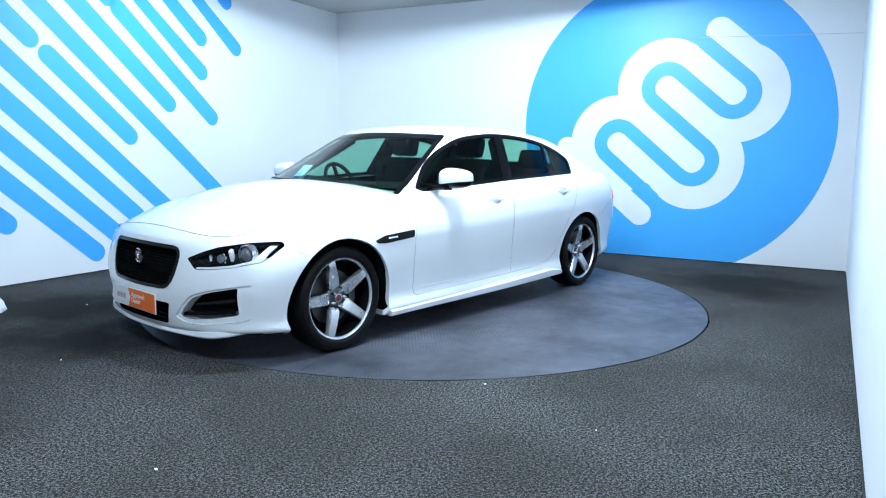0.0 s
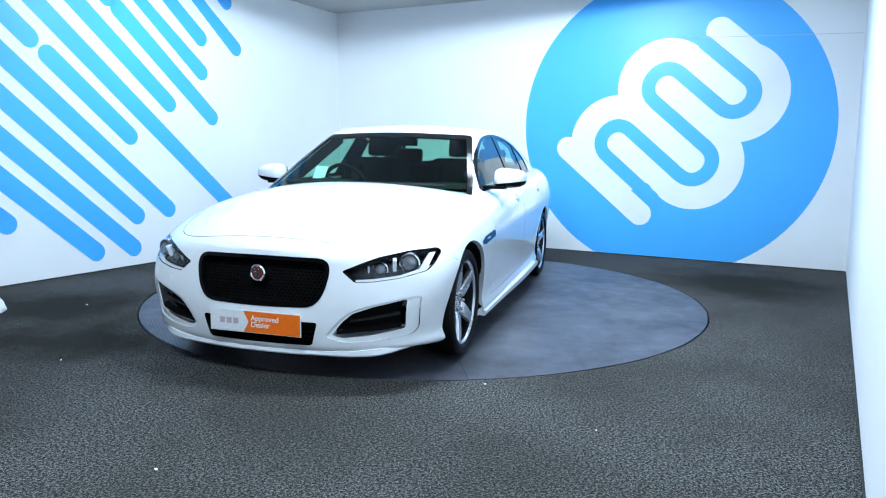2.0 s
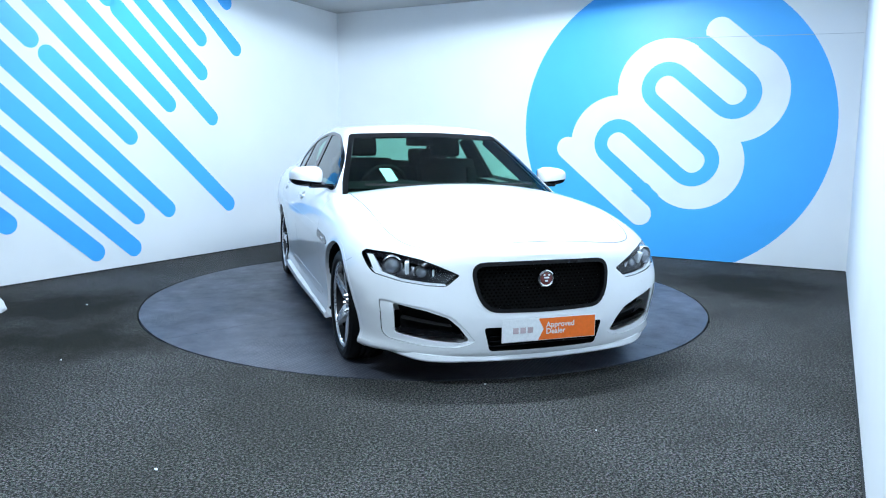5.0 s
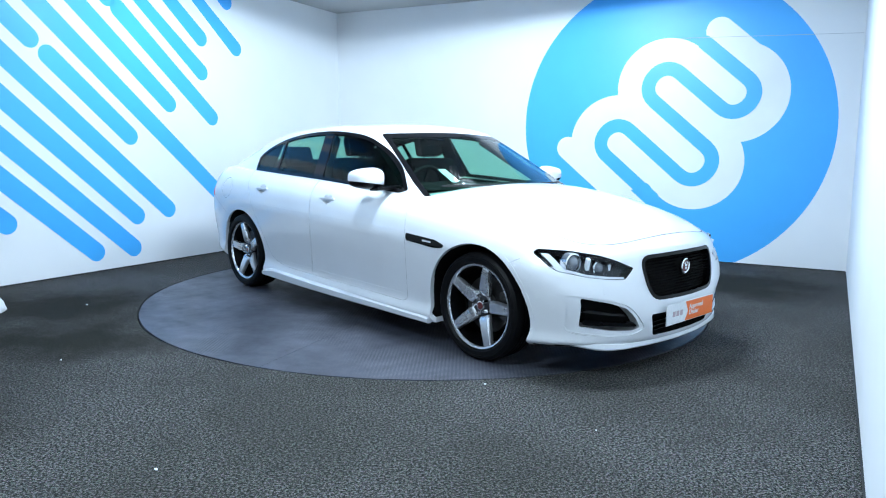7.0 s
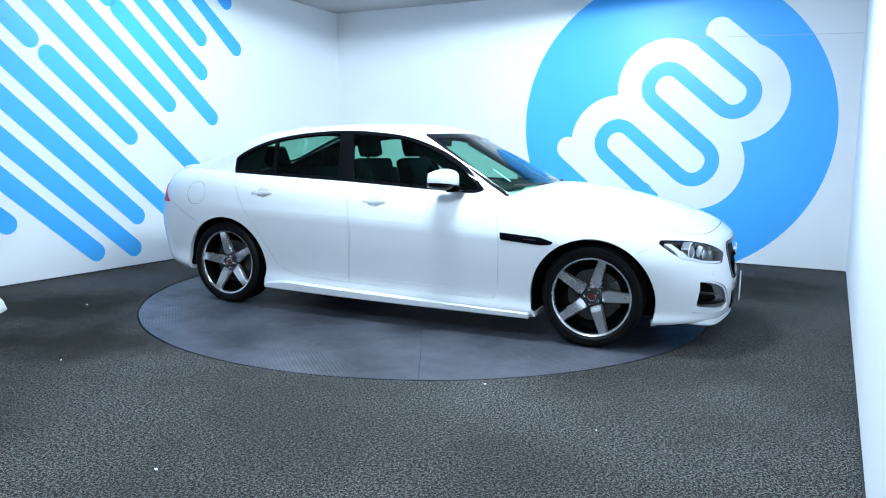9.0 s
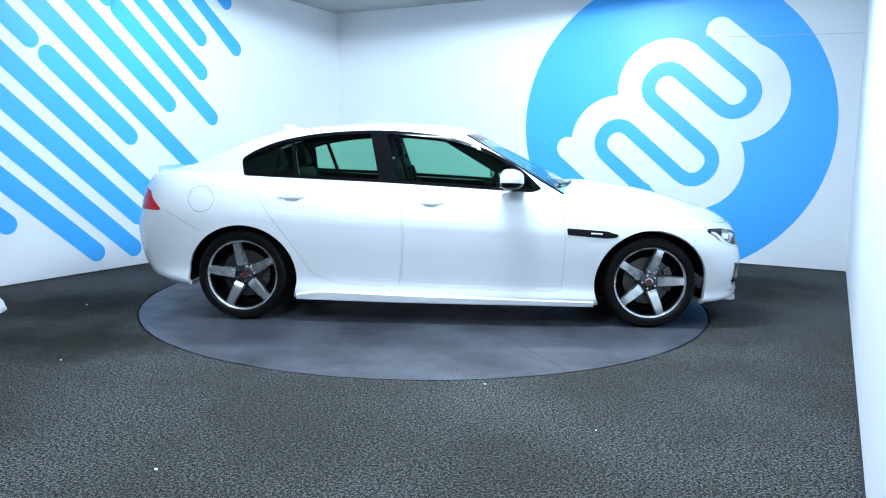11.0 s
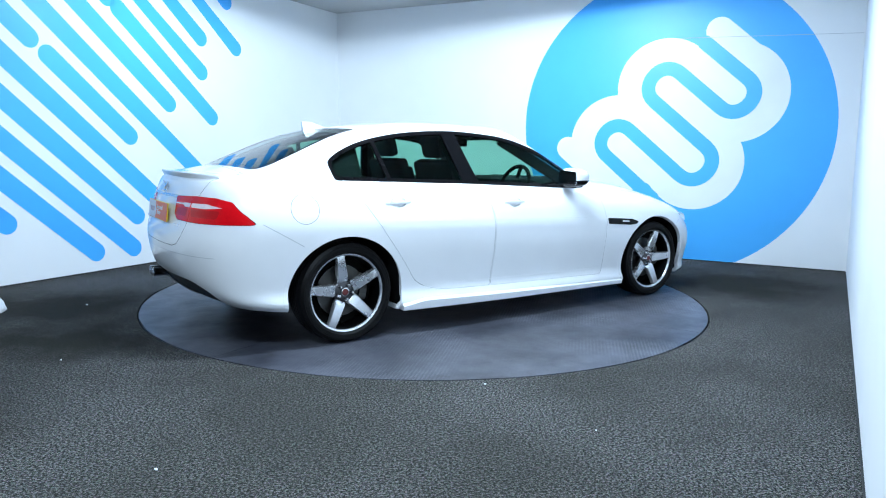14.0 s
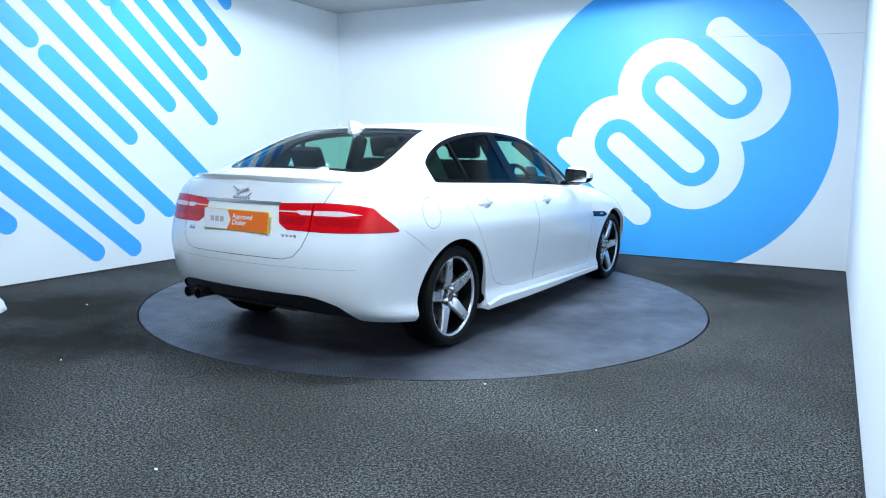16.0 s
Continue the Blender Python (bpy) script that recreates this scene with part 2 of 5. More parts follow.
# ---- the room ----
CORNER = Vector((-1.232, 4.204, 0))      # left and back wall meet
LEFT_END = Vector((-6.96, -5.69, 0))     # the left wall runs on past the picture
RIGHT_CORNER = Vector((4.365, 1.235, 0))
RIGHT_END = Vector((-0.89, -7.65, 0))
LEAN = Vector((-0.045, 0, H_ROOM))


def wall(name, a, b, label, thick=0.12, material=None):
    """A wall from a to b at floor level, leaning very slightly, solid on the far side."""
    bm = bmesh.new()
    d = (b - a).normalized()
    out = Vector((d.y, -d.x, 0)) * -1
    vs = []
    for base in (a - d * 0.0, b):
        for off in (Vector(), out * thick):
            for up in (Vector((0, 0, -0.02)), LEAN * 1.01):
                vs.append(bm.verts.new(base + off + up))
    for f in ((0, 1, 5, 4), (2, 6, 7, 3), (0, 4, 6, 2), (1, 3, 7, 5), (0, 2, 3, 1), (4, 5, 7, 6)):
        bm.faces.new([vs[i] for i in f])
    bmesh.ops.recalc_face_normals(bm, faces=bm.faces)
    return tagged(part(name, bm, material or M["wall"], smooth=0), label, "wall", kind="structure")


def on_wall(a, b):
    """Wall space: u along the wall from a, v up the wall, w out into the room."""
    d = (b - a).normalized()
    up = LEAN.normalized()
    n = d.cross(up).normalized()
    m = Matrix.Identity(4)
    m.col[0][:3], m.col[1][:3], m.col[2][:3], m.col[3][:3] = d, up, n, a
    return m


def floor_outline():
    return [LEFT_END, CORNER, RIGHT_CORNER, RIGHT_END]


wall("wall_left", LEFT_END, CORNER, "white painted studio wall carrying blue diagonal stripes")
wall("wall_back", CORNER, RIGHT_CORNER, "white painted studio wall with a large round logo")
wall("wall_right", RIGHT_CORNER, RIGHT_END, "plain white painted studio side wall")
wall("wall_behind", RIGHT_END, LEFT_END, "dark curtained back of the studio", material=M["dark_wall"])

TABLE_R = 2.243


def build_floor():
    """Carpet with a round, slightly frayed opening for the turntable."""
    bm = bmesh.new()
    n = 240
    rim, low = [], []
    for k in range(n):
        a = 2 * math.pi * k / n
        r = TABLE_R + 0.010 + 0.010 * noise.noise((math.cos(a) * 4, math.sin(a) * 4, 0.3)) + 0.005 * noise.noise((math.cos(a) * 25, math.sin(a) * 25, 2.0))
        rim.append(bm.verts.new((r * math.cos(a), r * math.sin(a), 0)))
        low.append(bm.verts.new((r * math.cos(a), r * math.sin(a), -0.06)))
    corners = [Vector((-7.5, -8, 0)), Vector((6, -8, 0)), Vector((6, 6, 0)), Vector((-7.5, 6, 0))]
    outer = []
    for k in range(n):
        a = 2 * math.pi * k / n
        d = Vector((math.cos(a), math.sin(a), 0))
        s = min((6 if d.x > 0 else 7.5) / max(1e-6, abs(d.x)), (6 if d.y > 0 else 8) / max(1e-6, abs(d.y)))
        outer.append(bm.verts.new(d * s))
    for k in range(n):
        j = (k + 1) % n
        bm.faces.new((rim[k], outer[k], outer[j], rim[j]))
        bm.faces.new((low[k], rim[k], rim[j], low[j]))
    bm.faces.new(low)
    bmesh.ops.recalc_face_normals(bm, faces=bm.faces)
    for f in bm.faces:
        if f.calc_area() > 0.01 and abs(f.normal.z) > 0.9 and f.normal.z < 0:
            f.normal_flip()
    tagged(part("floor", bm, M["carpet"], smooth=0), "worn dark grey speckled carpet floor", "floor", kind="structure")


build_floor()
bm = bmesh.new()
prism(bm, [(p.x, p.y) for p in (Vector((-7.5, -8)), Vector((6, -8)), Vector((6, 6)), Vector((-7.5, 6)))], (H_ROOM, H_ROOM + 0.1))
tagged(part("ceiling", bm, M["ceiling"], smooth=0), "plain off-white painted ceiling", "ceiling", kind="structure")


# dark strip painting the shadow gap at the wall foot; joint between two wall boards
def trims():
    for p, q in ((LEFT_END, CORNER), (CORNER, RIGHT_CORNER), (RIGHT_CORNER, RIGHT_END)):
        m = on_wall(p, q)
        n = m.col[2].to_3d()
        inward = 1 if n.dot(Vector((0, -1, 0)) - (p + q) * 0.5) > 0 else -1
        bm = box(bmesh.new(), ((q - p).length / 2, 0.004, inward * 0.004), ((q - p).length - 0.02, 0.012, 0.008), m)
        tagged(part("baseboard", bm, M["rubber_and_gap_shade"], smooth=0), "thin dark strip painting the shadow gap between carpet and wall", "baseboard", kind="structure")
    m = on_wall(CORNER, RIGHT_CORNER)
    inward = 1 if m.col[2].to_3d().dot(Vector((0, -1, 0))) > 0 else -1
    bm = box(bmesh.new(), (0, 0, 0), (1.74, 0.0035, 0.002), m @ pose(5.455, 2.433, inward * 0.0095, 0, 0, -1.5))
    tagged(part("trim", bm, M["joint"], smooth=0), "hairline joint between two wall boards", "trim", kind="structure")


trims()


# ---- wall graphics ----
def stroke(pts, width, steps=14):
    """Outline of a round-ended band along the polyline pts (two points or more)."""
    pts = [Vector(p) for p in pts]
    left, right, n = [], [], len(pts)
    for i, p in enumerate(pts):
        a, b = pts[max(0, i - 1)], pts[min(n - 1, i + 1)]
        d = (b - a).normalized()
        o = Vector((-d.y, d.x)) * width / 2
        left.append(p + o)
        right.append(p - o)

    def cap(c, d):
        o = Vector((-d.y, d.x)) * width / 2
        return [c + o * math.cos(math.pi * k / steps) + d * width / 2 * math.sin(math.pi * k / steps) for k in range(1, steps)]

    d0, d1 = (pts[1] - pts[0]).normalized(), (pts[-1] - pts[-2]).normalized()
    return left + cap(pts[-1], d1) + right[::-1] + cap(pts[0], -d0)


def decal(name, ring, material, m, lift, parent, top=None, low=0.002, thick=0.0003):
    """A vinyl cut-out on a wall; clipped to the wall's height."""
    top = H_ROOM if top is None else top
    ring = [(p[0], min(max(p[1], low), top)) for p in ring]
    clean = []
    for p in ring:
        if not clean or (Vector(p) - Vector(clean[-1])).length > 1e-4:
            clean.append(p)
    if (Vector(clean[0]) - Vector(clean[-1])).length < 1e-4:
        clean.pop()
    bm = prism(bmesh.new(), clean, (lift - thick, lift), m)
    bmesh.ops.triangulate(bm, faces=[f for f in bm.faces if len(f.verts) > 4])
    return part(name, bm, material, parent, smooth=0)


LEFT = on_wall(CORNER, LEFT_END)
if (LEFT.col[2].to_3d()).dot(Vector((1, -1, 0))) < 0:
    LEFT.col[2][:3] = -LEFT.col[2].to_3d()
BACK = on_wall(CORNER, RIGHT_CORNER)
if (BACK.col[2].to_3d()).dot(Vector((0, -1, 0))) < 0:
    BACK.col[2][:3] = -BACK.col[2].to_3d()


def wall_stripes():
    """Parallel round-ended stripes falling towards the room's corner."""
    t = thing("stripe_mural", "sky-blue round-ended diagonal vinyl stripes on the white wall", "wall decal")
    tilt = radians(41.5)
    d = Vector((math.cos(tilt), math.sin(tilt)))
    # lower end of each stripe (u, v) and its length
    ends = [(4.66, 0.53, 1.9), (3.852, 0.190, 3.3), (3.440, 0.186, 3.2), (3.376, 0.505, 3.4), (2.99, 0.548, 3.0), (2.14, 0.556, 3.6),
            (3.402, 1.301, 1.040), (2.908, 1.646, 2.0), (2.335, 1.530, 1.48), (2.454, 2.014, 1.6), (2.442, 2.377, 1.0),
            (1.930, 2.334, 1.1), (2.05, 2.83, 0.3), (4.337, 2.118, 1.2), (3.56, 2.60, 0.6)]
    for u, v, length in ends:
        a = Vector((u, v))
        b = a + d * length
        if b.y > H_ROOM + 0.3:
            b = a + d * ((H_ROOM + 0.3 - a.y) / d.y)
        decal("stripe", stroke([a, b], 0.176), M["blue"], LEFT, 0.0015, t)


wall_stripes()


def wall_logo():
    """A big blue disc with a white folded-ribbon sign."""
    t = thing("logo_mural", "large sky-blue vinyl disc with a white ribbon sign", "wall decal")
    c, r = Vector((4.476, 1.504)), 1.685
    decal("disc", [tuple(c + Vector((math.cos(a), math.sin(a))) * r) for a in np.linspace(0, 2 * math.pi, 128, endpoint=False)], M["blue"], BACK, 0.0015, t)
    # centre line of the blue groove: straight runs joined by half turns
    g = [((4.84, 2.396), (5.289, 2.004)), ((5.026, 1.704), (4.593, 2.082)), ((4.326, 1.777), (4.898, 1.277)), ((4.626, 0.965), (4.061, 1.459)), ((3.801, 1.161), (4.345, 0.685))]
    line = []
    for i, (a, b) in enumerate(g):
        a, b = Vector(a), Vector(b)
        line += [a, a * 0.5 + b * 0.5, b]
        if i < 4:
            d0, e = (b - a).normalized(), Vector(g[i + 1][0])
            d1 = (Vector(g[i + 1][1]) - e).normalized()
            k = (e - b).length * 0.66
            for s in np.linspace(0, 1, 16)[1:-1]:
                p1, p2 = b + d0 * k, e - d1 * k
                line.append(b * (1 - s) ** 3 + p1 * 3 * s * (1 - s) ** 2 + p2 * 3 * s * s * (1 - s) + e * s ** 3)
    lift = 0.0021
    for x, y, q in ((5.170, 1.862, 0.537), (4.454, 1.925, 0.543), (4.766, 1.113, 0.535), (3.931, 1.300, 0.558)):
        decal("ribbon", [(x + q * math.cos(k), y + q * math.sin(k)) for k in np.linspace(0, 2 * math.pi, 72, endpoint=False)], M["white_vinyl"], BACK, lift, t)
        lift += 0.0005
    for a, b in g[1:4]:
        decal("ribbon", stroke([a, b], 0.62, 20), M["white_vinyl"], BACK, lift, t)
        lift += 0.0005
    decal("ribbon", stroke([(4.988, 2.512), (5.47, 2.085)], 0.29), M["white_vinyl"], BACK, 0.0055, t)
    decal("ribbon", stroke([(3.335, 1.245), (4.205, 0.50)], 0.27), M["white_vinyl"], BACK, 0.0062, t)
    decal("groove", stroke(line, 0.152), M["blue"], BACK, 0.0075, t)


wall_logo()


# ---- lamps ----
def ceiling_batten(x, y, length, watts):
    """Trough lamp: a tube under a folded white tray whose lips hang a little below the tube."""
    at = pose(x, y, H_ROOM, 0, 0, ROOM_TURN)
    t = thing("ceiling_light", "white batten lamp with one tube on the ceiling", "ceiling light", "ceiling lights", at=at)
    ring = [(-0.15, -0.104), (-0.146, -0.104), (-0.142, -0.066), (0.142, -0.066), (0.146, -0.104), (0.15, -0.104), (0.148, -0.060), (0.04, -0.050), (0.04, 0.0), (-0.04, 0.0), (-0.04, -0.050), (-0.148, -0.060)]
    bm = prism(bmesh.new(), ring, (-length / 2, length / 2), FRONT)
    bmesh.ops.triangulate(bm, faces=[f for f in bm.faces if len(f.verts) > 4])
    part("tray", bm, M["ceiling"], t, smooth=0)
    tube = lathe(bmesh.new(), [(0.0001, -length / 2 + 0.03), (0.012, -length / 2 + 0.03), (0.012, length / 2 - 0.03), (0.0001, length / 2 - 0.03)], 12, "Y", pose(0, 0, -0.085, 0, 0, 90))
    part("tube", tube, M["lamp"], t)
    for tilt in (-52, 52):
        li = bpy.data.lights.new("tube_light", "AREA")
        li.shape, li.size, li.size_y, li.energy, li.color = "RECTANGLE", length - 0.08, 0.012, watts / 2, LAMP_COLOUR
        ob = new("tube_light", li)
        ob.matrix_world = at @ pose(0, 0, -0.085, tilt) @ pose(0, 0, -0.014)


for b in BATTENS:
    ceiling_batten(*b)


# ---- turntable ----
def turntable():
    """Four bolted quarter plates in a dark rim."""
    t = thing("turntable", "round grey-painted steel vehicle turntable, worn and flush with carpet", "turntable")
    for q in range(4):
        bm = bmesh.new()
        a0, g, n = math.pi / 2 * q + 0.42, 0.0012, 44
        c = Vector((math.cos(a0 + math.pi / 4), math.sin(a0 + math.pi / 4), 0)) * g * 1.41
        ring = [c]
        for k in range(n + 1):
            a = a0 + (math.pi / 2) * k / n
            o = Vector((-math.sin(a0), math.cos(a0), 0)) * g if k == 0 else (Vector((math.sin(a0 + math.pi / 2), -math.cos(a0 + math.pi / 2), 0)) * g if k == n else Vector())
            r = TABLE_R - 0.005 + 0.004 * noise.noise((math.cos(a) * 9, math.sin(a) * 9, 1.0))
            ring.append(Vector((r * math.cos(a), r * math.sin(a), 0)) + o)
        prism(bm, [(p.x, p.y) for p in ring], (-0.012, 0.0))
        bmesh.ops.triangulate(bm, faces=[f for f in bm.faces if len(f.verts) > 4])
        part("plate", bm, M["table"], t, smooth=0)
    part("rim", lathe(bmesh.new(), [(TABLE_R - 0.03, -0.014), (TABLE_R - 0.004, -0.010), (TABLE_R, -0.014), (TABLE_R, -0.05)], 160, "Z"), M["rubber_and_gap_shade"], t, "dark worn edge")
    return t


TABLE = turntable()


# ---- loose things on the carpet ----
def cloth_bundle():
    """Low white sheet bundle at the foot of the wall."""
    bm = bmesh.new()
    bmesh.ops.create_icosphere(bm, subdivisions=4, radius=1.0)
    for v in bm.verts:
        p = v.co.copy()
        z = max(p.z, -0.2) + 0.2
        flare = 1.0 + 0.35 * max(0, 0.5 - z) + 0.10 * noise.noise(p * 3.0) + 0.05 * noise.noise(p * 8.0)
        v.co = Vector((p.x * 0.30 * flare, p.y * 0.24 * flare, max(0.0, z * 0.22 * (1 + 0.2 * noise.noise(p * 2.5)))))
    t = tagged(part("cloth_bundle", bm, M["grey_cloth"], smooth=60), "crumpled white cloth bundle lying on the carpet", "cloth")
    t.matrix_world = pose(-3.40, -0.86, 0.0, 0, 0, 20)


cloth_bundle()


def scraps():
    for x, y, size in ((-1.011, -3.282, 0.008), (-2.586, -0.546, 0.008), (-2.062, -1.935, 0.006), (0.31, -2.306, 0.007), (0.748, -2.902, 0.004)):
        ring = rounded([(-size, -size * 0.5), (size * 0.8, -size * 0.6), (size, size * 0.4), (-size * 0.6, size * 0.7)], size * 0.3, 2)
        ob = tagged(part("paper_scrap", prism(bmesh.new(), ring, (0.0, 0.004)), M["plate_white"], smooth=0), "tiny scrap of white paper on the carpet", "scrap", "scraps on the carpet")
        ob.matrix_world = pose(x, y, 0.001, 0, 0, 40 * x)


scraps()

# ---- the car: x forwards, y to its left, z up, origin on the table midway between the axles ----
CAR = thing("car", "white four-door saloon car on the turntable", "car")
FRACS = (0.0, 0.05, 0.15, 0.30, 0.49, 0.68, 0.84, 0.94, 1.0)
WIDTH = (0.895, 0.925, 0.908, 0.918, 0.935, 0.945, 0.915, 0.865, 0.800)
NOSE = (2.17, 2.208, 2.224, 2.232, 2.226, 2.212, 2.198, 2.190, 2.180)
TAIL = (-2.20, -2.255, -2.318, -2.346, -2.352, -2.312, -2.285, -2.265, -2.25)
Z_LOW = [(-2.36, 0.36), (-2.2, 0.29), (-2.0, 0.258), (-1.75, 0.23), (-1.05, 0.172), (1.0, 0.155), (1.75, 0.168), (1.95, 0.172), (2.1, 0.162), (2.2, 0.155)]
Z_RAIL = [(-2.36, 0.985), (-2.2, 1.0), (-1.9, 1.025), (-1.4, 1.005), (-0.37, 0.968), (0.62, 0.918), (1.0, 0.890), (1.4, 0.842), (1.75, 0.762), (1.95, 0.708), (2.18, 0.678)]
Z_MID = [(-2.36, 1.01), (-2.25, 1.035), (-2.1, 1.06), (-1.9, 1.085), (-1.4, 1.02), (0.62, 0.93), (0.85, 0.975), (1.0, 0.985), (1.3, 0.962), (1.7, 0.880), (1.95, 0.808), (2.1, 0.745), (2.18, 0.685)]
FRONT_FROM, REAR_FROM = 1.0, -1.3
ROUND = ((5.9, 2.0), (6.0, 2.0), (6.2, 2.0), (6.4, 2.0), (6.8, 2.0), (6.4, 2.0), (6.2, 1.95), (6.0, 1.9), (5.8, 1.9))


def plan(level, s):
    """Point of the body's outline at that level: s from 0 (nose) over 1 and 2 (flank) to 3 (tail)."""
    w = WIDTH[level] if isinstance(level, int) else level
    if s <= 1:
        f = math.sin(math.pi / 2 * (1 - s))
        x = FRONT_FROM + (NOSE[level] - FRONT_FROM) * f
        n, m = ROUND[level]
        y = w * max(0.0, 1 - f ** n) ** (1 / m)
    elif s <= 2:
        x, y = FRONT_FROM + (REAR_FROM - FRONT_FROM) * (s - 1), w
    else:
        f = math.sin(math.pi / 2 * (s - 2))
        x = REAR_FROM + (TAIL[level] - REAR_FROM) * f
        y = w * max(0.0, 1 - f ** 7.5) ** 0.5
    if x < -0.8:
        y *= 1 - 0.040 * min(1, (-0.8 - x) / 1.5) ** 1.3
    return x, y


def flank(level, s):
    x, y = plan(level, s)
    lo, hi = curve(Z_LOW, x), curve(Z_RAIL, x)
    return Vector((x, y, lo + (hi - lo) * FRACS[level]))


def body_hull():
    """The closed painted hull up to the waist, with bonnet and boot."""
    bm = bmesh.new()
    ss = [k / 34 for k in range(34)] + [1 + k / 44 for k in range(44)] + [2 + k / 34 for k in range(35)]
    fine = 4
    rows = []
    for s in ss:
        keys = [flank(k, s) for k in range(9)]
        crease = min(1.0, max(0.0, min(s - 0.75, 2.25 - s) * 4))
        col = []
        for k in range(8):
            p0, p1, p2, p3 = keys[max(0, k - 1)], keys[k], keys[k + 1], keys[min(8, k + 2)]
            # the shoulder line is a crease along the doors
            if k == 4:
                p3 = p3.lerp(2 * p2 - p1, crease)
            elif k == 5:
                p0 = p0.lerp(2 * p1 - p2, crease)
            for j in range(fine):
                t = j / fine
                col.append(0.5 * ((2 * p1) + (p2 - p0) * t + (2 * p0 - 5 * p1 + 4 * p2 - p3) * t * t + (3 * p1 - p0 - 3 * p2 + p3) * t ** 3))
        col.append(keys[8])
        rows.append(col)
    grid = {}

    def vert(i, side, j):
        p = rows[i][j]
        if p.y < 1e-4:
            side = 1
        key = (i, side if p.y >= 1e-4 else 0, j)
        if key not in grid:
            grid[key] = bm.verts.new((p.x, p.y * side if p.y >= 1e-4 else 0.0, p.z))
        return grid[key]

    def face(vs):
        u = []
        for v in vs:
            if v not in u:
                u.append(v)
        if len(u) > 2:
            bm.faces.new(u)

    top = len(rows[0]) - 1
    for i in range(len(ss) - 1):
        for j in range(top):
            face((vert(i, 1, j), vert(i + 1, 1, j), vert(i + 1, 1, j + 1), vert(i, 1, j + 1)))
            face((vert(i, -1, j + 1), vert(i + 1, -1, j + 1), vert(i + 1, -1, j), vert(i, -1, j)))
    across = 24
    caps = {}

    def cap(i, j, low):
        if j == 0:
            return vert(i, -1, 0 if low else top)
        if j == across:
            return vert(i, 1, 0 if low else top)
        p = rows[i][0 if low else top]
        if p.y < 1e-4:
            return vert(i, 1, 0 if low else top)
        if (i, j, low) not in caps:
            f = -1 + 2 * j / across
            f = math.sin(f * math.pi / 2) * 0.6 + f * 0.4
            z = p.z
            if not low:
                z = p.z + (curve(Z_MID, p.x) - p.z) * (1 - abs(f) ** 2.3)
            caps[i, j, low] = bm.verts.new((p.x, p.y * f, z))
        return caps[i, j, low]

    for low in (False, True):
        for i in range(len(ss) - 1):
            for j in range(across):
                face((cap(i, j, low), cap(i + 1, j, low), cap(i + 1, j + 1, low), cap(i, j + 1, low)))
    bmesh.ops.recalc_face_normals(bm, faces=bm.faces)
    return bm


def soft_min(values, k=0.025):
    m = min(values)
    return m - k * math.log(sum(math.exp(-(v - m) / k) for v in values))


ROOF = [(-2.1, 1.24), (-1.4, 1.332), (-0.93, 1.386), (-0.48, 1.411), (-0.1, 1.403), (0.3, 1.37), (1.0, 1.28)]


def cabin_height(x, y):
    y = abs(y)
    screen = 0.955 + (0.985 - (x + 0.42 * y * y)) * 0.515
    rear = 1.052 + (x + 1.99 - 0.22 * y * y) * 0.425
    roof = curve(ROOF, x) - 0.10 * y * y
    waist = 0.806 - 0.035 * max(0, -0.9 - x) ** 1.2 - 0.06 * max(0, x - 0.3)
    side = 0.955 + (waist - y) / 0.53
    return soft_min((screen, rear, roof, side), 0.022)


def cabin_shell(shift=0.0):
    """The glasshouse as one skin, open below; shift moves it along its normal."""
    bm = bmesh.new()
    cx, na = -0.50, 176
    fr = [0.0, 0.15, 0.3, 0.42, 0.52, 0.6, 0.66, 0.71, 0.75, 0.785, 0.815, 0.84, 0.865, 0.89, 0.915, 0.94, 0.965, 0.985, 1.0]
    rows = []
    for k in range(na):
        a = 2 * math.pi * (k + 0.5) / na
        d = Vector((math.cos(a), math.sin(a)))
        d = Vector((d.x * 1.55, d.y * 0.85))
        lo, hi = 0.2, 2.2
        for _ in range(40):
            mid = (lo + hi) / 2
            p = Vector((cx, 0)) + d * mid
            floor_z = curve(Z_RAIL, p.x) - 0.012 + (curve(Z_MID, p.x) - curve(Z_RAIL, p.x)) * max(0, 1 - (abs(p.y) / 0.8) ** 2.3)
            if cabin_height(p.x, p.y) > floor_z - 0.02:
                lo = mid
            else:
                hi = mid
        rows.append([Vector((cx + d.x * lo * f, d.y * lo * f, 0)) for f in fr])
    centre = bm.verts.new((cx, 0, cabin_height(cx, 0)))
    vs = [[centre] + [bm.verts.new((p.x, p.y, cabin_height(p.x, p.y))) for p in row[1:]] for row in rows]
    for k in range(na):
        a, b = vs[k], vs[(k + 1) % na]
        bm.faces.new((a[0], a[1], b[1]))
        for j in range(1, len(fr) - 1):
            bm.faces.new((a[j], a[j + 1], b[j + 1], b[j]))
    bmesh.ops.recalc_face_normals(bm, faces=bm.faces)
    bm.normal_update()
    if centre.normal.z < 0:
        bmesh.ops.reverse_faces(bm, faces=bm.faces)
        bm.normal_update()
    if shift:
        for v in bm.verts:
            v.co += v.normal * shift
    return bm


# ---- carving ----
def solid(bm, material):
    me = mesh_of("block", bm, 0)
    me.materials.append(material)
    return me


def cutter(ring, depth, m, material=None):
    return solid(prism(bmesh.new(), ring, depth, m), material or M["liner"])


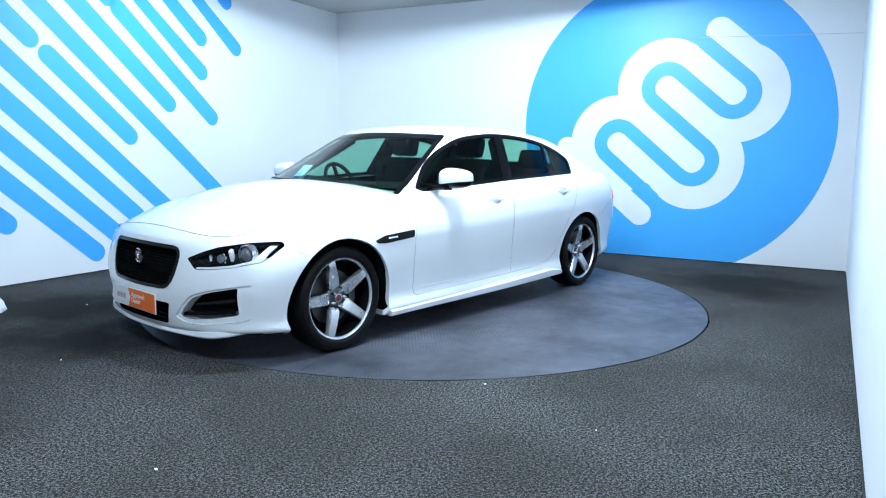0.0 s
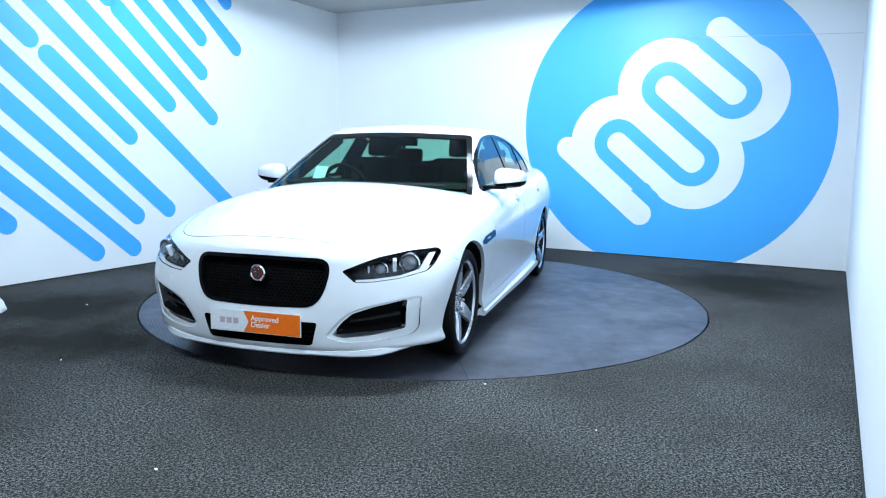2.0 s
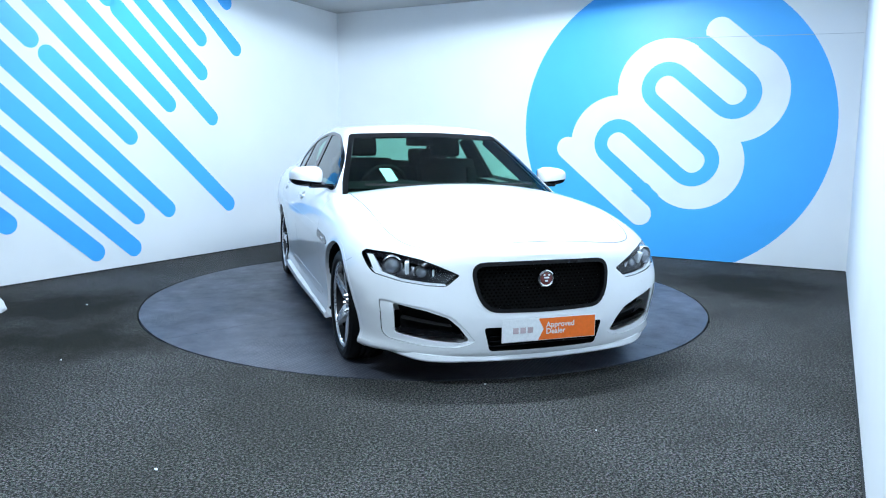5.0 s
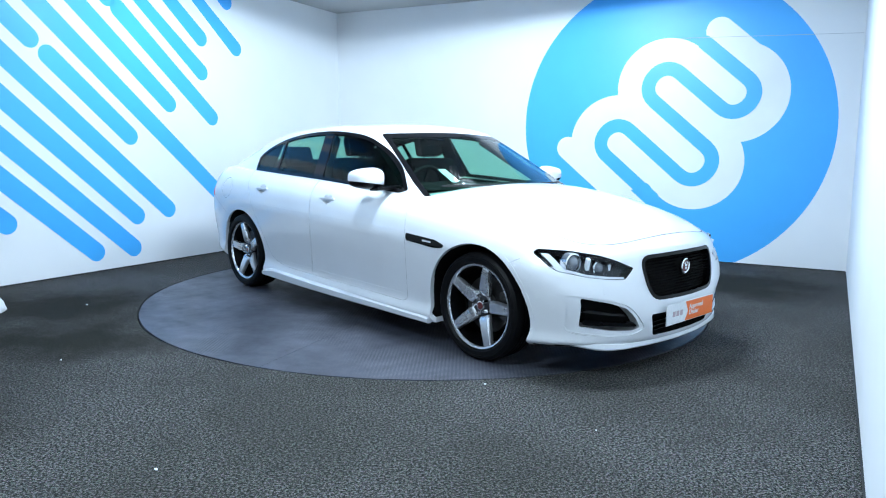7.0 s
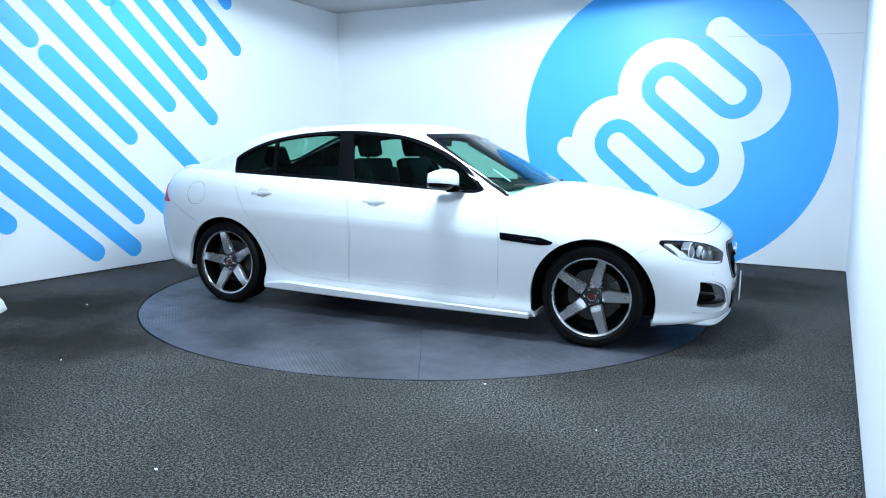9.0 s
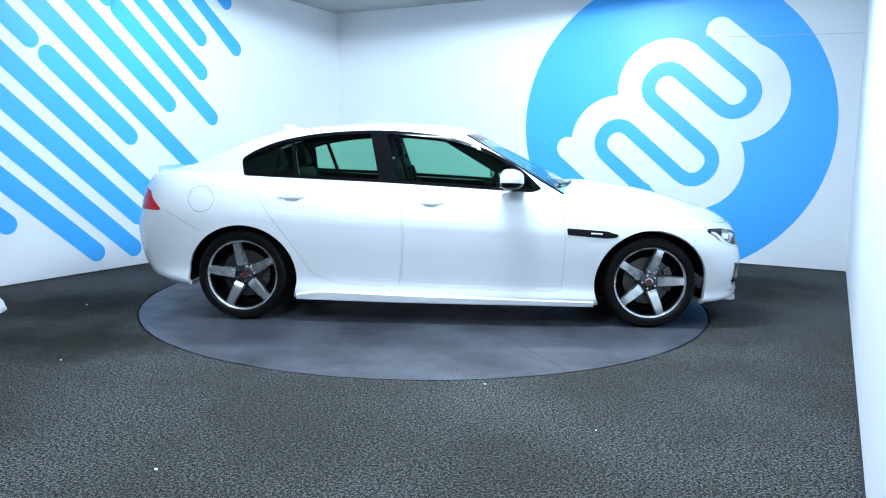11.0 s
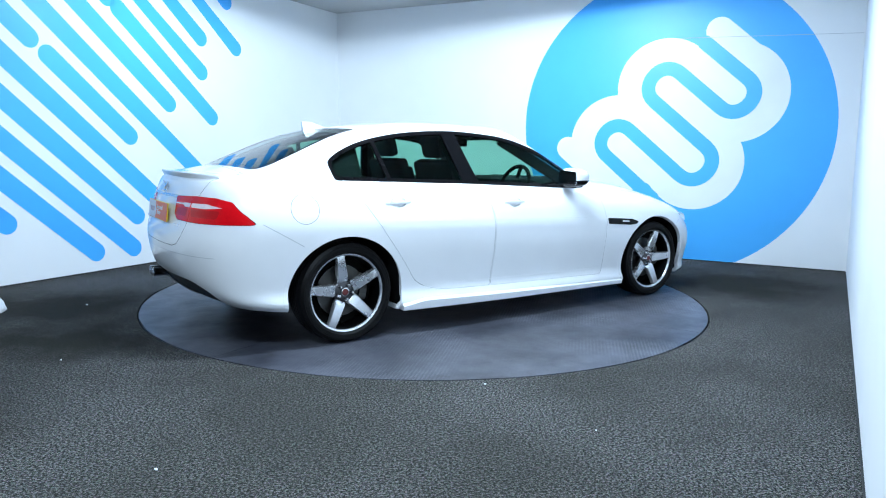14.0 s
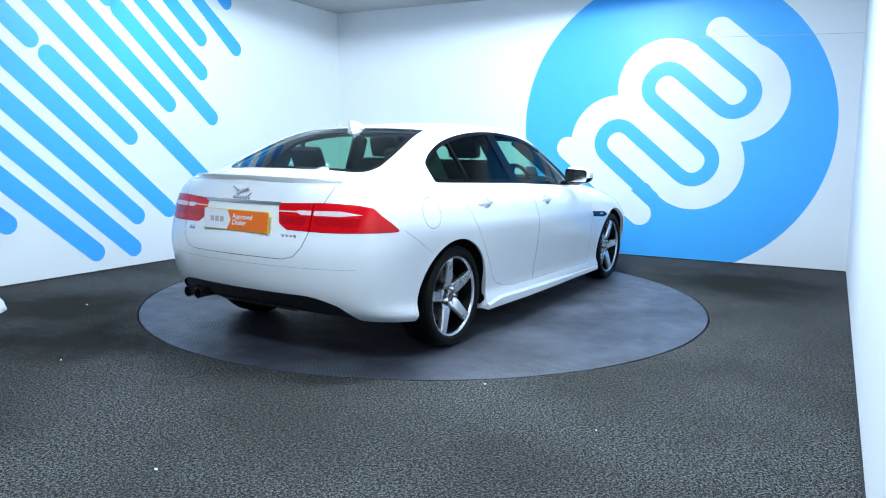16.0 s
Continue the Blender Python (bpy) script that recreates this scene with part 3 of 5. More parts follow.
def carve(me, tool, how="DIFFERENCE"):
    """me cut by tool (both closed meshes); faces keep the material that they came with."""
    a, b = new("block", me), new("tool", tool)
    mod = a.modifiers.new("carve", "BOOLEAN")
    mod.operation, mod.solver, mod.object, mod.material_mode = how, "EXACT", b, "TRANSFER"
    bpy.context.view_layer.update()
    out = bpy.data.meshes.new_from_object(a.evaluated_get(bpy.context.evaluated_depsgraph_get()))
    bpy.data.objects.remove(a)
    bpy.data.objects.remove(b)
    return out


def skin(me, material, shift=0.0, thick=0.003, lined=0):
    """Only those faces of me that carry the material, as a thin plate under its surface; lined: material slot of its inner face."""
    idx = [i for i, m in enumerate(me.materials) if m == material]
    bm = bmesh.new()
    bm.from_mesh(me)
    bmesh.ops.delete(bm, geom=[f for f in bm.faces if f.material_index not in idx], context="FACES")
    bmesh.ops.remove_doubles(bm, verts=bm.verts, dist=1e-5)
    bm.normal_update()
    for f in bm.faces:
        f.material_index = 0
    if shift:
        for v in bm.verts:
            v.co += v.normal * shift
    if thick:
        bm.normal_update()
        front = list(bm.faces)
        edge = [e for e in bm.edges if len(e.link_faces) == 1]
        twin = {v: bm.verts.new(v.co - v.normal * thick) for v in list(bm.verts)}
        for f in front:
            bm.faces.new([twin[v] for v in reversed(f.verts)]).material_index = lined
        for e in edge:
            lp = e.link_loops[0]
            a, b = lp.vert, lp.link_loop_next.vert
            bm.faces.new((b, a, twin[a], twin[b]))
    return bm


def kept(name, me, parent, label="", smooth=38.0):
    """Links a carved mesh with the materials that it has."""
    me.polygons.foreach_set("use_smooth", [True] * len(me.polygons))
    me.set_sharp_from_angle(angle=radians(smooth))
    ob = new(name, me)
    ob.parent = parent
    if label:
        tagged(ob, label)
    return ob


def flip(ring):
    return [(-a, b) for a, b in ring][::-1]


def ellipse(cx, cz, rx, rz, n=56):
    return [(cx + rx * math.cos(2 * math.pi * k / n), cz + rz * math.sin(2 * math.pi * k / n)) for k in range(n)]


def clip(ring, p, d):
    """The part of an outline to the left of the line through p along d."""
    p, d = Vector(p), Vector(d)
    nrm = Vector((-d.y, d.x))
    out = []
    for i in range(len(ring)):
        a, b = Vector(ring[i - 1]), Vector(ring[i])
        fa, fb = (a - p).dot(nrm), (b - p).dot(nrm)
        if fa * fb < 0:
            out.append(tuple(a + (b - a) * fa / (fa - fb)))
        if fb >= 0:
            out.append(tuple(b))
    return out


# ---- outlines on the car ----
DOOR_FRONT = rounded([(0.74, 0.99), (0.815, 0.72), (0.822, 0.55), (0.808, 0.245), (-0.305, 0.262), (-0.285, 0.50), (-0.282, 0.73), (-0.36, 1.03)], [0, 0.1, 0.1, 0.05, 0.02, 0.1, 0.1, 0])
DOOR_REAR = rounded([(-0.37, 1.03), (-0.292, 0.73), (-0.295, 0.50), (-0.315, 0.262), (-0.73, 0.272), (-0.92, 0.325), (-1.00, 0.46), (-1.19, 0.72), (-1.42, 1.05)], [0, 0.1, 0.1, 0.02, 0.12, 0.1, 0.12, 0.1, 0])
BONNET = [(0.985, 0.0), (0.96, 0.25), (0.89, 0.47), (0.76, 0.66), (0.77, 0.725), (1.0, 0.735), (1.3, 0.735), (1.6, 0.732), (1.80, 0.712), (1.93, 0.662), (2.02, 0.56), (2.07, 0.42), (2.098, 0.22), (2.104, 0.0)]
BONNET = rounded(BONNET + [(x, -y) for x, y in BONNET[-2:0:-1]], 0.07, 3)
HEADLIGHT = rounded([(0.445, 0.592), (0.54, 0.634), (0.62, 0.664), (0.74, 0.688), (0.845, 0.694), (0.868, 0.672), (0.856, 0.618), (0.835, 0.586), (0.72, 0.556), (0.60, 0.540), (0.515, 0.536)], 0.012, 3)
GRILLE = rounded([(-0.36, 0.652), (0.0, 0.660), (0.36, 0.652), (0.392, 0.60), (0.365, 0.475), (0.31, 0.405), (0.0, 0.398), (-0.31, 0.405), (-0.365, 0.475), (-0.392, 0.60)], [0.05, 0.2, 0.05, 0.06, 0.05, 0.06, 0.1, 0.06, 0.05, 0.06])
LOWER_GRILLE = rounded([(-0.335, 0.33), (0.335, 0.33), (0.30, 0.205), (-0.30, 0.205)], 0.02)
INTAKE = rounded([(0.766, 0.450), (0.62, 0.418), (0.510, 0.380), (0.455, 0.330), (0.405, 0.262), (0.455, 0.246), (0.60, 0.262), (0.752, 0.292)], 0.016)
SCOOP = rounded([(0.822, 0.468), (0.62, 0.432), (0.497, 0.392), (0.435, 0.335), (0.372, 0.258), (0.455, 0.226), (0.62, 0.236), (0.80, 0.262)], [0.02, 0.05, 0.05, 0.05, 0.02, 0.05, 0.05, 0.05])
DIFFUSER = rounded([(-0.52, 0.413), (0.52, 0.413), (0.66, 0.355), (0.75, 0.20), (-0.75, 0.20), (-0.66, 0.355)], [0.10, 0.10, 0.05, 0, 0, 0.05])
TAIL_LAMP = rounded([(0.285, 0.908), (0.55, 0.918), (0.71, 0.914), (0.80, 0.895), (0.872, 0.815), (0.893, 0.778), (0.893, 0.766), (0.60, 0.762), (0.36, 0.768), (0.305, 0.80)], 0.012, 3)
BOOT = [(-0.60, 1.25), (-0.585, 0.98), (-0.52, 0.82), (-0.475, 0.68), (-0.43, 0.630), (-0.36, 0.612), (0.36, 0.612), (0.43, 0.630), (0.475, 0.68), (0.52, 0.82), (0.585, 0.98), (0.60, 1.25)]
WINDOWS = rounded([(-1.462, 1.125), (-1.430, 1.009), (-0.368, 0.972), (0.60, 0.922), (0.668, 0.945), (0.537, 1.076), (0.311, 1.206), (0.022, 1.304), (-0.44, 1.345), (-0.85, 1.324), (-1.165, 1.270), (-1.365, 1.193)], [0.03, 0.02, 0.2, 0.03, 0.02, 0.1, 0.1, 0.15, 0.2, 0.2, 0.15, 0.1])
SCREEN = rounded([(-0.588, 1.318), (0.0, 1.340), (0.588, 1.318), (0.764, 0.955), (0.80, 0.80), (-0.80, 0.80), (-0.764, 0.955)], [0.03, 0.4, 0.03, 0.1, 0, 0, 0.1])
REAR_SCREEN = rounded([(-1.165, 0.50), (-1.225, 0.0), (-1.165, -0.50), (-1.55, -0.585), (-1.80, -0.61), (-1.885, -0.55), (-1.925, 0.0), (-1.885, 0.55), (-1.80, 0.61), (-1.55, 0.585)], [0.04, 0.4, 0.04, 0.2, 0.06, 0.08, 0.4, 0.08, 0.06, 0.2])
VENT = rounded([(0.828, 0.692), (1.10, 0.674), (1.182, 0.650), (1.165, 0.632), (1.09, 0.626), (0.835, 0.646)], 0.012)

ARCH = {1.4175: 0.380, -1.4175: 0.370}     # height of the wheel arches over their centre

# ---- hull ----
hull_bm = body_hull()
FULL = solid(hull_bm, M["paint"])


def fresh():
    return FULL.copy()


def build_body():
    body = fresh()
    cuts = []
    for x in (1.4175, -1.4175):
        ring = ellipse(x, 0.305, 0.386, ARCH[x])
        for y0, y1 in ((0.58, 1.3), (-1.3, -0.58)):
            cuts.append((ring, (y0, y1), SIDE))
    # foot well of the cabin
    well = []
    for k in range(13):
        y = -0.71 + 1.42 * k / 12
        well.append((0.925 - 0.42 * y * y, y))
    for k in range(13):
        y = 0.64 - 1.28 * k / 12
        well.append((-1.90 + 0.22 * y * y, y))
    cuts.append((well, (0.72, 1.4), TOP))
    for ring in (DOOR_FRONT, DOOR_REAR):
        for y0, y1 in ((0.76, 1.3), (-1.3, -0.76)):
            cuts.append((grown(ring, 0.0008), (y0, y1), SIDE))
    cuts.append((grown(BONNET, 0.0025), (0.64, 1.4), TOP))
    cuts.append((grown(BOOT, 0.0015), (-3.0, -1.955), FRONT))
    for ring in (HEADLIGHT, flip(HEADLIGHT)):
        cuts.append((ring, (1.66, 2.6), FRONT))
    cuts.append((GRILLE, (2.05, 2.6), FRONT))
    cuts.append((LOWER_GRILLE, (2.02, 2.6), FRONT))
    for ring in (TAIL_LAMP, flip(TAIL_LAMP)):
        cuts.append((ring, (-3.0, -1.90), FRONT))
    cuts.append((DIFFUSER, (-3.0, -1.85), FRONT))
    cuts.append((ellipse(-1.690, 0.850, 0.089, 0.089, 40), (-1.3, -0.84), SIDE))
    for ring, depth, m in cuts:
        body = carve(body, cutter(ring, depth, m))
    for ring in (SCOOP, flip(SCOOP)):
        body = carve(body, cutter(ring, (1.80, 2.6), FRONT, M["paint"]))
    # the underside is dark felt and bare metal, not paint
    dark = list(body.materials).index(M["liner"])
    for f in body.polygons:
        if f.normal.z < -0.85 and f.center.z < 0.36:
            f.material_index = dark
    return kept("body", body, CAR)


BODY = build_body()


def piece(ring, depth, m, extra=()):
    me = carve(fresh(), cutter(ring, depth, m), "INTERSECT")
    for r, d, k, mat in extra:
        me = carve(me, cutter(r, d, k, mat))
    return me


def handle(x, z, s, parent):
    """A body-coloured bar over a scooped recess."""
    bm = bmesh.new()
    ring = rounded([(-0.10, 0.0), (-0.088, 0.011), (0.088, 0.014), (0.10, 0.002), (0.088, -0.010), (-0.088, -0.011)], 0.008, 3)
    prism(bm, ring, (0.0, 0.024), SIDE)
    bmesh.ops.bevel(bm, geom=[e for e in bm.edges if abs(e.verts[0].co.y - e.verts[1].co.y) < 1e-6 and e.verts[0].co.y > 0.02], offset=0.006, segments=2, affect="EDGES")
    bmesh.ops.transform(bm, matrix=Matrix.Translation((x, 0.892, z)), verts=bm.verts)
    if s < 0:
        bmesh.ops.transform(bm, matrix=Matrix.Diagonal((1, -1, 1, 1)), verts=bm.verts)
        bmesh.ops.reverse_faces(bm, faces=bm.faces)
    part("handle", bm, M["paint"], parent)


def doors():
    for s in (1, -1):
        depth = (0.765, 1.3) if s > 0 else (-1.3, -0.765)
        dish = (0.890, 1.3) if s > 0 else (-1.3, -0.890)
        for ring, hx, hz in ((DOOR_FRONT, -0.104, 0.842), (DOOR_REAR, -1.06, 0.868)):
            me = piece(grown(ring, -0.0007), depth, SIDE, [(ellipse(hx + 0.005, hz + 0.004, 0.058, 0.036, 28), dish, SIDE, M["paint"])])
            handle(hx, hz, s, kept("door", me, CAR))


doors()
kept("bonnet", piece(grown(BONNET, -0.0008), (0.645, 1.4), TOP, [(r, (1.66, 2.6), FRONT, M["liner"]) for r in (HEADLIGHT, flip(HEADLIGHT))] + [(GRILLE, (2.05, 2.6), FRONT, M["liner"])]), CAR)
BOOT_LID = kept("boot_lid", piece(grown(BOOT, -0.0015), (-3.0, -1.958), FRONT, [(r, (-3.0, -1.9), FRONT, M["liner"]) for r in (TAIL_LAMP, flip(TAIL_LAMP))]), CAR)
kept("fuel_flap", piece(ellipse(-1.690, 0.850, 0.0865, 0.0865, 40), (-1.3, -0.845), SIDE), CAR)

# ---- glasshouse ----
cab = cabin_shell()
rim = [e for e in cab.edges if len(e.link_faces) == 1]
foot = cab.verts.new((-0.5, 0, 0.5))
for e in rim:
    lp = e.link_loops[0]
    f = cab.faces.new((lp.link_loop_next.vert, lp.vert, foot))
    f.material_index = 1
CABIN = mesh_of("cabin", cab, 0)
CABIN.materials.append(M["paint"])
CABIN.materials.append(M["liner"])


def cabin_piece(ring, depth, m, extra=()):
    me = carve(CABIN.copy(), cutter(ring, depth, m), "INTERSECT")
    for r, d, k in extra:
        me = carve(me, cutter(r, d, k))
    return me


def glasshouse():
    me = CABIN.copy()
    for depth in ((0.3, 1.3), (-1.3, -0.3)):
        me = carve(me, cutter(WINDOWS, depth, SIDE))
    me = carve(me, cutter(SCREEN, (-0.25, 1.6), FRONT))
    me = carve(me, cutter(REAR_SCREEN, (0.9, 1.6), TOP))
    part("roof", skin(me, M["paint"], 0, 0.03, 1), M["paint"], CAR, smooth=45).data.materials.append(M["lining"])
    inner = grown(WINDOWS, -0.024)
    # three panes: front door, rear door, quarter light
    front = clip(inner, (-0.335, 0.97), (0.105, -0.36))
    back = clip(inner, (-0.465, 0.97), (-0.09, 0.36))
    panes = [front, clip(back, (-1.03, 1.0), (0.07, -0.27)), clip(back, (-1.058, 1.0), (-0.07, 0.27))]
    for s in (1, -1):
        depth = (0.3, 1.3) if s > 0 else (-1.3, -0.3)
        trim = cabin_piece(WINDOWS, depth, SIDE, [(p, depth, SIDE) for p in panes])
        part("window_trim", skin(trim, M["paint"], 0.001, 0.02), M["black_gloss"], CAR, "gloss black window surround", smooth=45)
        for p in panes:
            part("side_window", skin(cabin_piece(grown(p, -0.001), depth, SIDE), M["paint"], -0.004, 0.0), M["glass"], CAR, "green tinted side glass")
    for name, ring, depth, way, mat in (("windscreen", SCREEN, (-0.25, 1.6), FRONT, M["screen_glass"]), ("rear_window", REAR_SCREEN, (0.9, 1.6), TOP, M["glass"])):
        inset = grown(ring, -0.032)
        edge = cabin_piece(ring, depth, way, [(inset, depth, way)])
        part(name + "_border", skin(edge, M["paint"], -0.001, 0.012), M["black_gloss"], CAR, "black glass border", smooth=45)
        part(name, skin(cabin_piece(grown(inset, -0.0005), depth, way), M["paint"], -0.002, 0.0), mat, CAR, "tinted laminated glass", smooth=60)


glasshouse()


# ---- nose ----
M["mesh_black"] = plain("mesh_black", (0.003, 0.003, 0.003), 0.2, Specular_IOR_Level=0.22)

def hull_skin(ring, depth, m, shift, thick, cut=()):
    me = carve(fresh(), cutter(ring, depth, m), "INTERSECT")
    for r in cut:
        me = carve(me, cutter(r, depth, m))
    return skin(me, M["paint"], shift, thick)


def nose():
    g = part("grille", hull_skin(GRILLE, (1.9, 2.6), FRONT, -0.045, 0.01), M["liner"], CAR, "black radiator grille")
    part("grille_surround", hull_skin(GRILLE, (1.9, 2.6), FRONT, 0.004, 0.035, [grown(GRILLE, -0.020)]), M["black_gloss"], g, "gloss black grille frame")
    # lattice of small lozenges
    bm = bmesh.new()
    for r in range(15):
        for c in range(-17, 18):
            y, z = (c + (r % 2) * 0.5) * 0.0225, 0.415 + r * 0.0165
            lim = 0.30 + 0.075 * min(1, max(0, (z - 0.405) / 0.12))
            if abs(y) > lim - 0.012 or z > 0.642 or y * y + (z - 0.566) ** 2 < 0.048 ** 2:
                continue
            x = plan(5, 0)[0] - 0.026 - 0.14 * abs(y) ** 2 - 0.02 * max(0, (z - 0.55) / 0.1)
            v = [bm.verts.new((x - 0.008, y + dy, z + dz)) for dy, dz in ((-0.0085, 0), (0, -0.0062), (0.0085, 0), (0, 0.0062))]
            tip = bm.verts.new((x + 0.001, y, z + 0.001))
            for i in range(4):
                bm.faces.new((v[i], v[(i + 1) % 4], tip))
    part("grille_mesh", bm, M["mesh_black"], g, "fine gloss black mesh", smooth=0)
    b = part("badge", lathe(bmesh.new(), [(0.0001, 0.012), (0.030, 0.012), (0.034, 0.010)], 32, "Y", pose(2.196, 0.0, 0.566, 0, 0, -90)), M["red_badge"], g, "round dark red badge")
    part("ring", lathe(bmesh.new(), [(0.033, 0.0), (0.033, 0.014), (0.039, 0.018), (0.045, 0.013), (0.046, 0.0)], 32, "Y", pose(2.196, 0.0, 0.566, 0, 0, -90)), M["chrome"], b, "chrome ring")
    bm = bmesh.new()
    for dy, dz, w, h in ((0, 0.004, 0.030, 0.012), (0, -0.012, 0.018, 0.014), (-0.013, 0.018, 0.012, 0.012), (0.013, 0.018, 0.012, 0.012)):
        box(bm, (2.210, dy, 0.566 + dz), (0.008, w, h), bevel=0.003)
    part("relief", bm, M["chrome"], b, "plain chrome relief")
    lg = part("lower_grille", hull_skin(LOWER_GRILLE, (1.9, 2.6), FRONT, -0.06, 0.01), M["liner"], CAR)
    for z in (0.225, 0.25, 0.275):
        part("bar", box(bmesh.new(), (2.175, 0, z), (0.02, 0.58, 0.007), bevel=0.002), M["black_gloss"], lg)
    for s in (1, -1):
        ring = INTAKE if s > 0 else flip(INTAKE)
        i = part("air_intake", hull_skin(ring, (1.6, 2.6), FRONT, -0.075, 0.01), M["liner"], CAR, "black side air intake")
        bl = rounded([(s * 0.738, 0.322), (s * 0.44, 0.290), (s * 0.424, 0.268), (s * 0.738, 0.300)], 0.006, 2)
        part("blade", hull_skin(bl, (1.6, 2.6), FRONT, -0.012, 0.03), M["black_gloss"], i, "gloss black blade")
        bl = rounded([(s * 0.738, 0.372), (s * 0.50, 0.336), (s * 0.49, 0.326), (s * 0.738, 0.360)], 0.004, 2)
        part("blade", hull_skin(bl, (1.6, 2.6), FRONT, -0.035, 0.02), M["black"], i)
        # bright seam above the intake: two small covers in the bumper
        part("tow_cover", hull_skin(rounded([(s * 0.655, 0.470), (s * 0.595, 0.466), (s * 0.595, 0.500), (s * 0.655, 0.503)], 0.006, 2), (1.6, 2.6), FRONT, 0.0012, 0.002), M["paint"], CAR)


nose()


def splitter():
    """White lip along the foot of the front bumper, dipping under the grille."""
    bm = bmesh.new()
    rows = []
    for k in range(61):
        f = -1 + 2 * k / 60
        s = 0.42 * abs(f)
        x, y = plan(1, s)
        p = Vector((x, math.copysign(y, f), 0))
        q = plan(1, s + 0.01)
        d = Vector((x - q[0], math.copysign(y - q[1], f) if abs(f) > 0.01 else 0.0, 0))
        n = Vector((1, 0, 0)) if abs(f) < 0.02 else Vector((abs(d.y), math.copysign(abs(d.x), f), 0)).normalized()
        dip = math.exp(-((abs(y) - 0.62) / 0.15) ** 2)
        ease = 0.5 - 0.5 * math.cos(math.pi * min(1.0, (1 - abs(f)) * 2.5))
        z = 0.148 + 0.016 * min(1.0, max(0.0, (abs(y) - 0.5) / 0.35)) + 0.025 * (1 - ease)
        h = 0.024 + 0.012 * dip
        o = -0.014 + 0.014 * ease + 0.014 * dip * ease
        rows.append([bm.verts.new(p + n * w + Vector((0, 0, zz))) for w, zz in ((-0.07, z), (o - 0.006, z), (o, z + 0.008), (o - 0.004, z + h), (-0.03, z + h + 0.012))])
    for a, b in zip(rows, rows[1:]):
        for i in range(5):
            bm.faces.new((a[i], a[(i + 1) % 5], b[(i + 1) % 5], b[i]))
    bm.faces.new(rows[0])
    bm.faces.new(rows[-1])
    bmesh.ops.recalc_face_normals(bm, faces=bm.faces)
    part("splitter", bm, M["paint"], CAR, "white bumper lip", smooth=40)


splitter()


def headlight(s):
    ring = HEADLIGHT if s > 0 else flip(HEADLIGHT)
    lens = part("headlight", hull_skin(ring, (1.5, 2.6), FRONT, 0.0, 0.0), M["lens"], CAR, "clear headlight with twin projector lamps")
    lens.visible_shadow = False
    part("housing", hull_skin(grown(ring, -0.002), (1.5, 2.6), FRONT, -0.040, 0.004), M["lamp_well"], lens)
    # chrome lower edge and dark upper lid
    lid = [(s * y, z) for y, z in ((0.452, 0.594), (0.54, 0.630), (0.62, 0.660), (0.74, 0.684), (0.85, 0.690), (0.85, 0.672), (0.74, 0.662), (0.62, 0.640), (0.54, 0.612))]
    part("lid", hull_skin(lid, (1.5, 2.6), FRONT, -0.008, 0.03), M["black_gloss"], lens)
    low = [(s * y, z) for y, z in ((0.515, 0.540), (0.60, 0.544), (0.72, 0.560), (0.83, 0.590), (0.845, 0.612), (0.83, 0.608), (0.72, 0.572), (0.60, 0.556), (0.52, 0.551))]
    part("light_strip", hull_skin(low, (1.5, 2.6), FRONT, -0.006, 0.02), M["light_guide"], lens, "bright strip along the lower edge")
    leg = [(s * y, z) for y, z in ((0.800, 0.588), (0.834, 0.600), (0.846, 0.675), (0.822, 0.675), (0.812, 0.625))]
    part("light_strip", hull_skin(leg, (1.5, 2.6), FRONT, -0.006, 0.02), M["light_guide"], lens, "bright strip at the outer corner")
    for y, z, r, x in ((0.745, 0.625, 0.047, 1.962), (0.610, 0.594, 0.036, 2.030)):
        m = pose(x, s * y, z, 0, 0, -90 + s * 14)
        p = part("projector", lathe(bmesh.new(), [(0.0001, 0.028), (r * 0.3, 0.027), (r * 0.6, 0.021), (r * 0.86, 0.006), (r * 0.88, -0.02)], 32, "Y", m), M["projector"], lens, "glass projector lamp")
        part("bezel", lathe(bmesh.new(), [(r * 0.88, -0.02), (r * 0.9, 0.006), (r * 1.02, 0.016), (r * 1.15, 0.012), (r * 1.2, -0.03)], 32, "Y", m), M["chrome"], p, "chrome bezel")
    for y in (0.675, 0.685, 0.555):
        m = pose(2.012 if y > 0.6 else 2.058, s * y, 0.62 if y > 0.6 else 0.585, 0, 20, s * 25)
        part("reflector", box(bmesh.new(), (0, 0, 0), (0.03, 0.010, 0.065), m, 0.003), M["light_guide"], lens)


M["lamp_well"] = plain("smoked_lamp_well", (0.035, 0.036, 0.040), 0.25, 0.9)
M["projector"] = plain("projector_glass", (0.25, 0.27, 0.30), 0.04, 0.6)
for s in (1, -1):
    headlight(s)


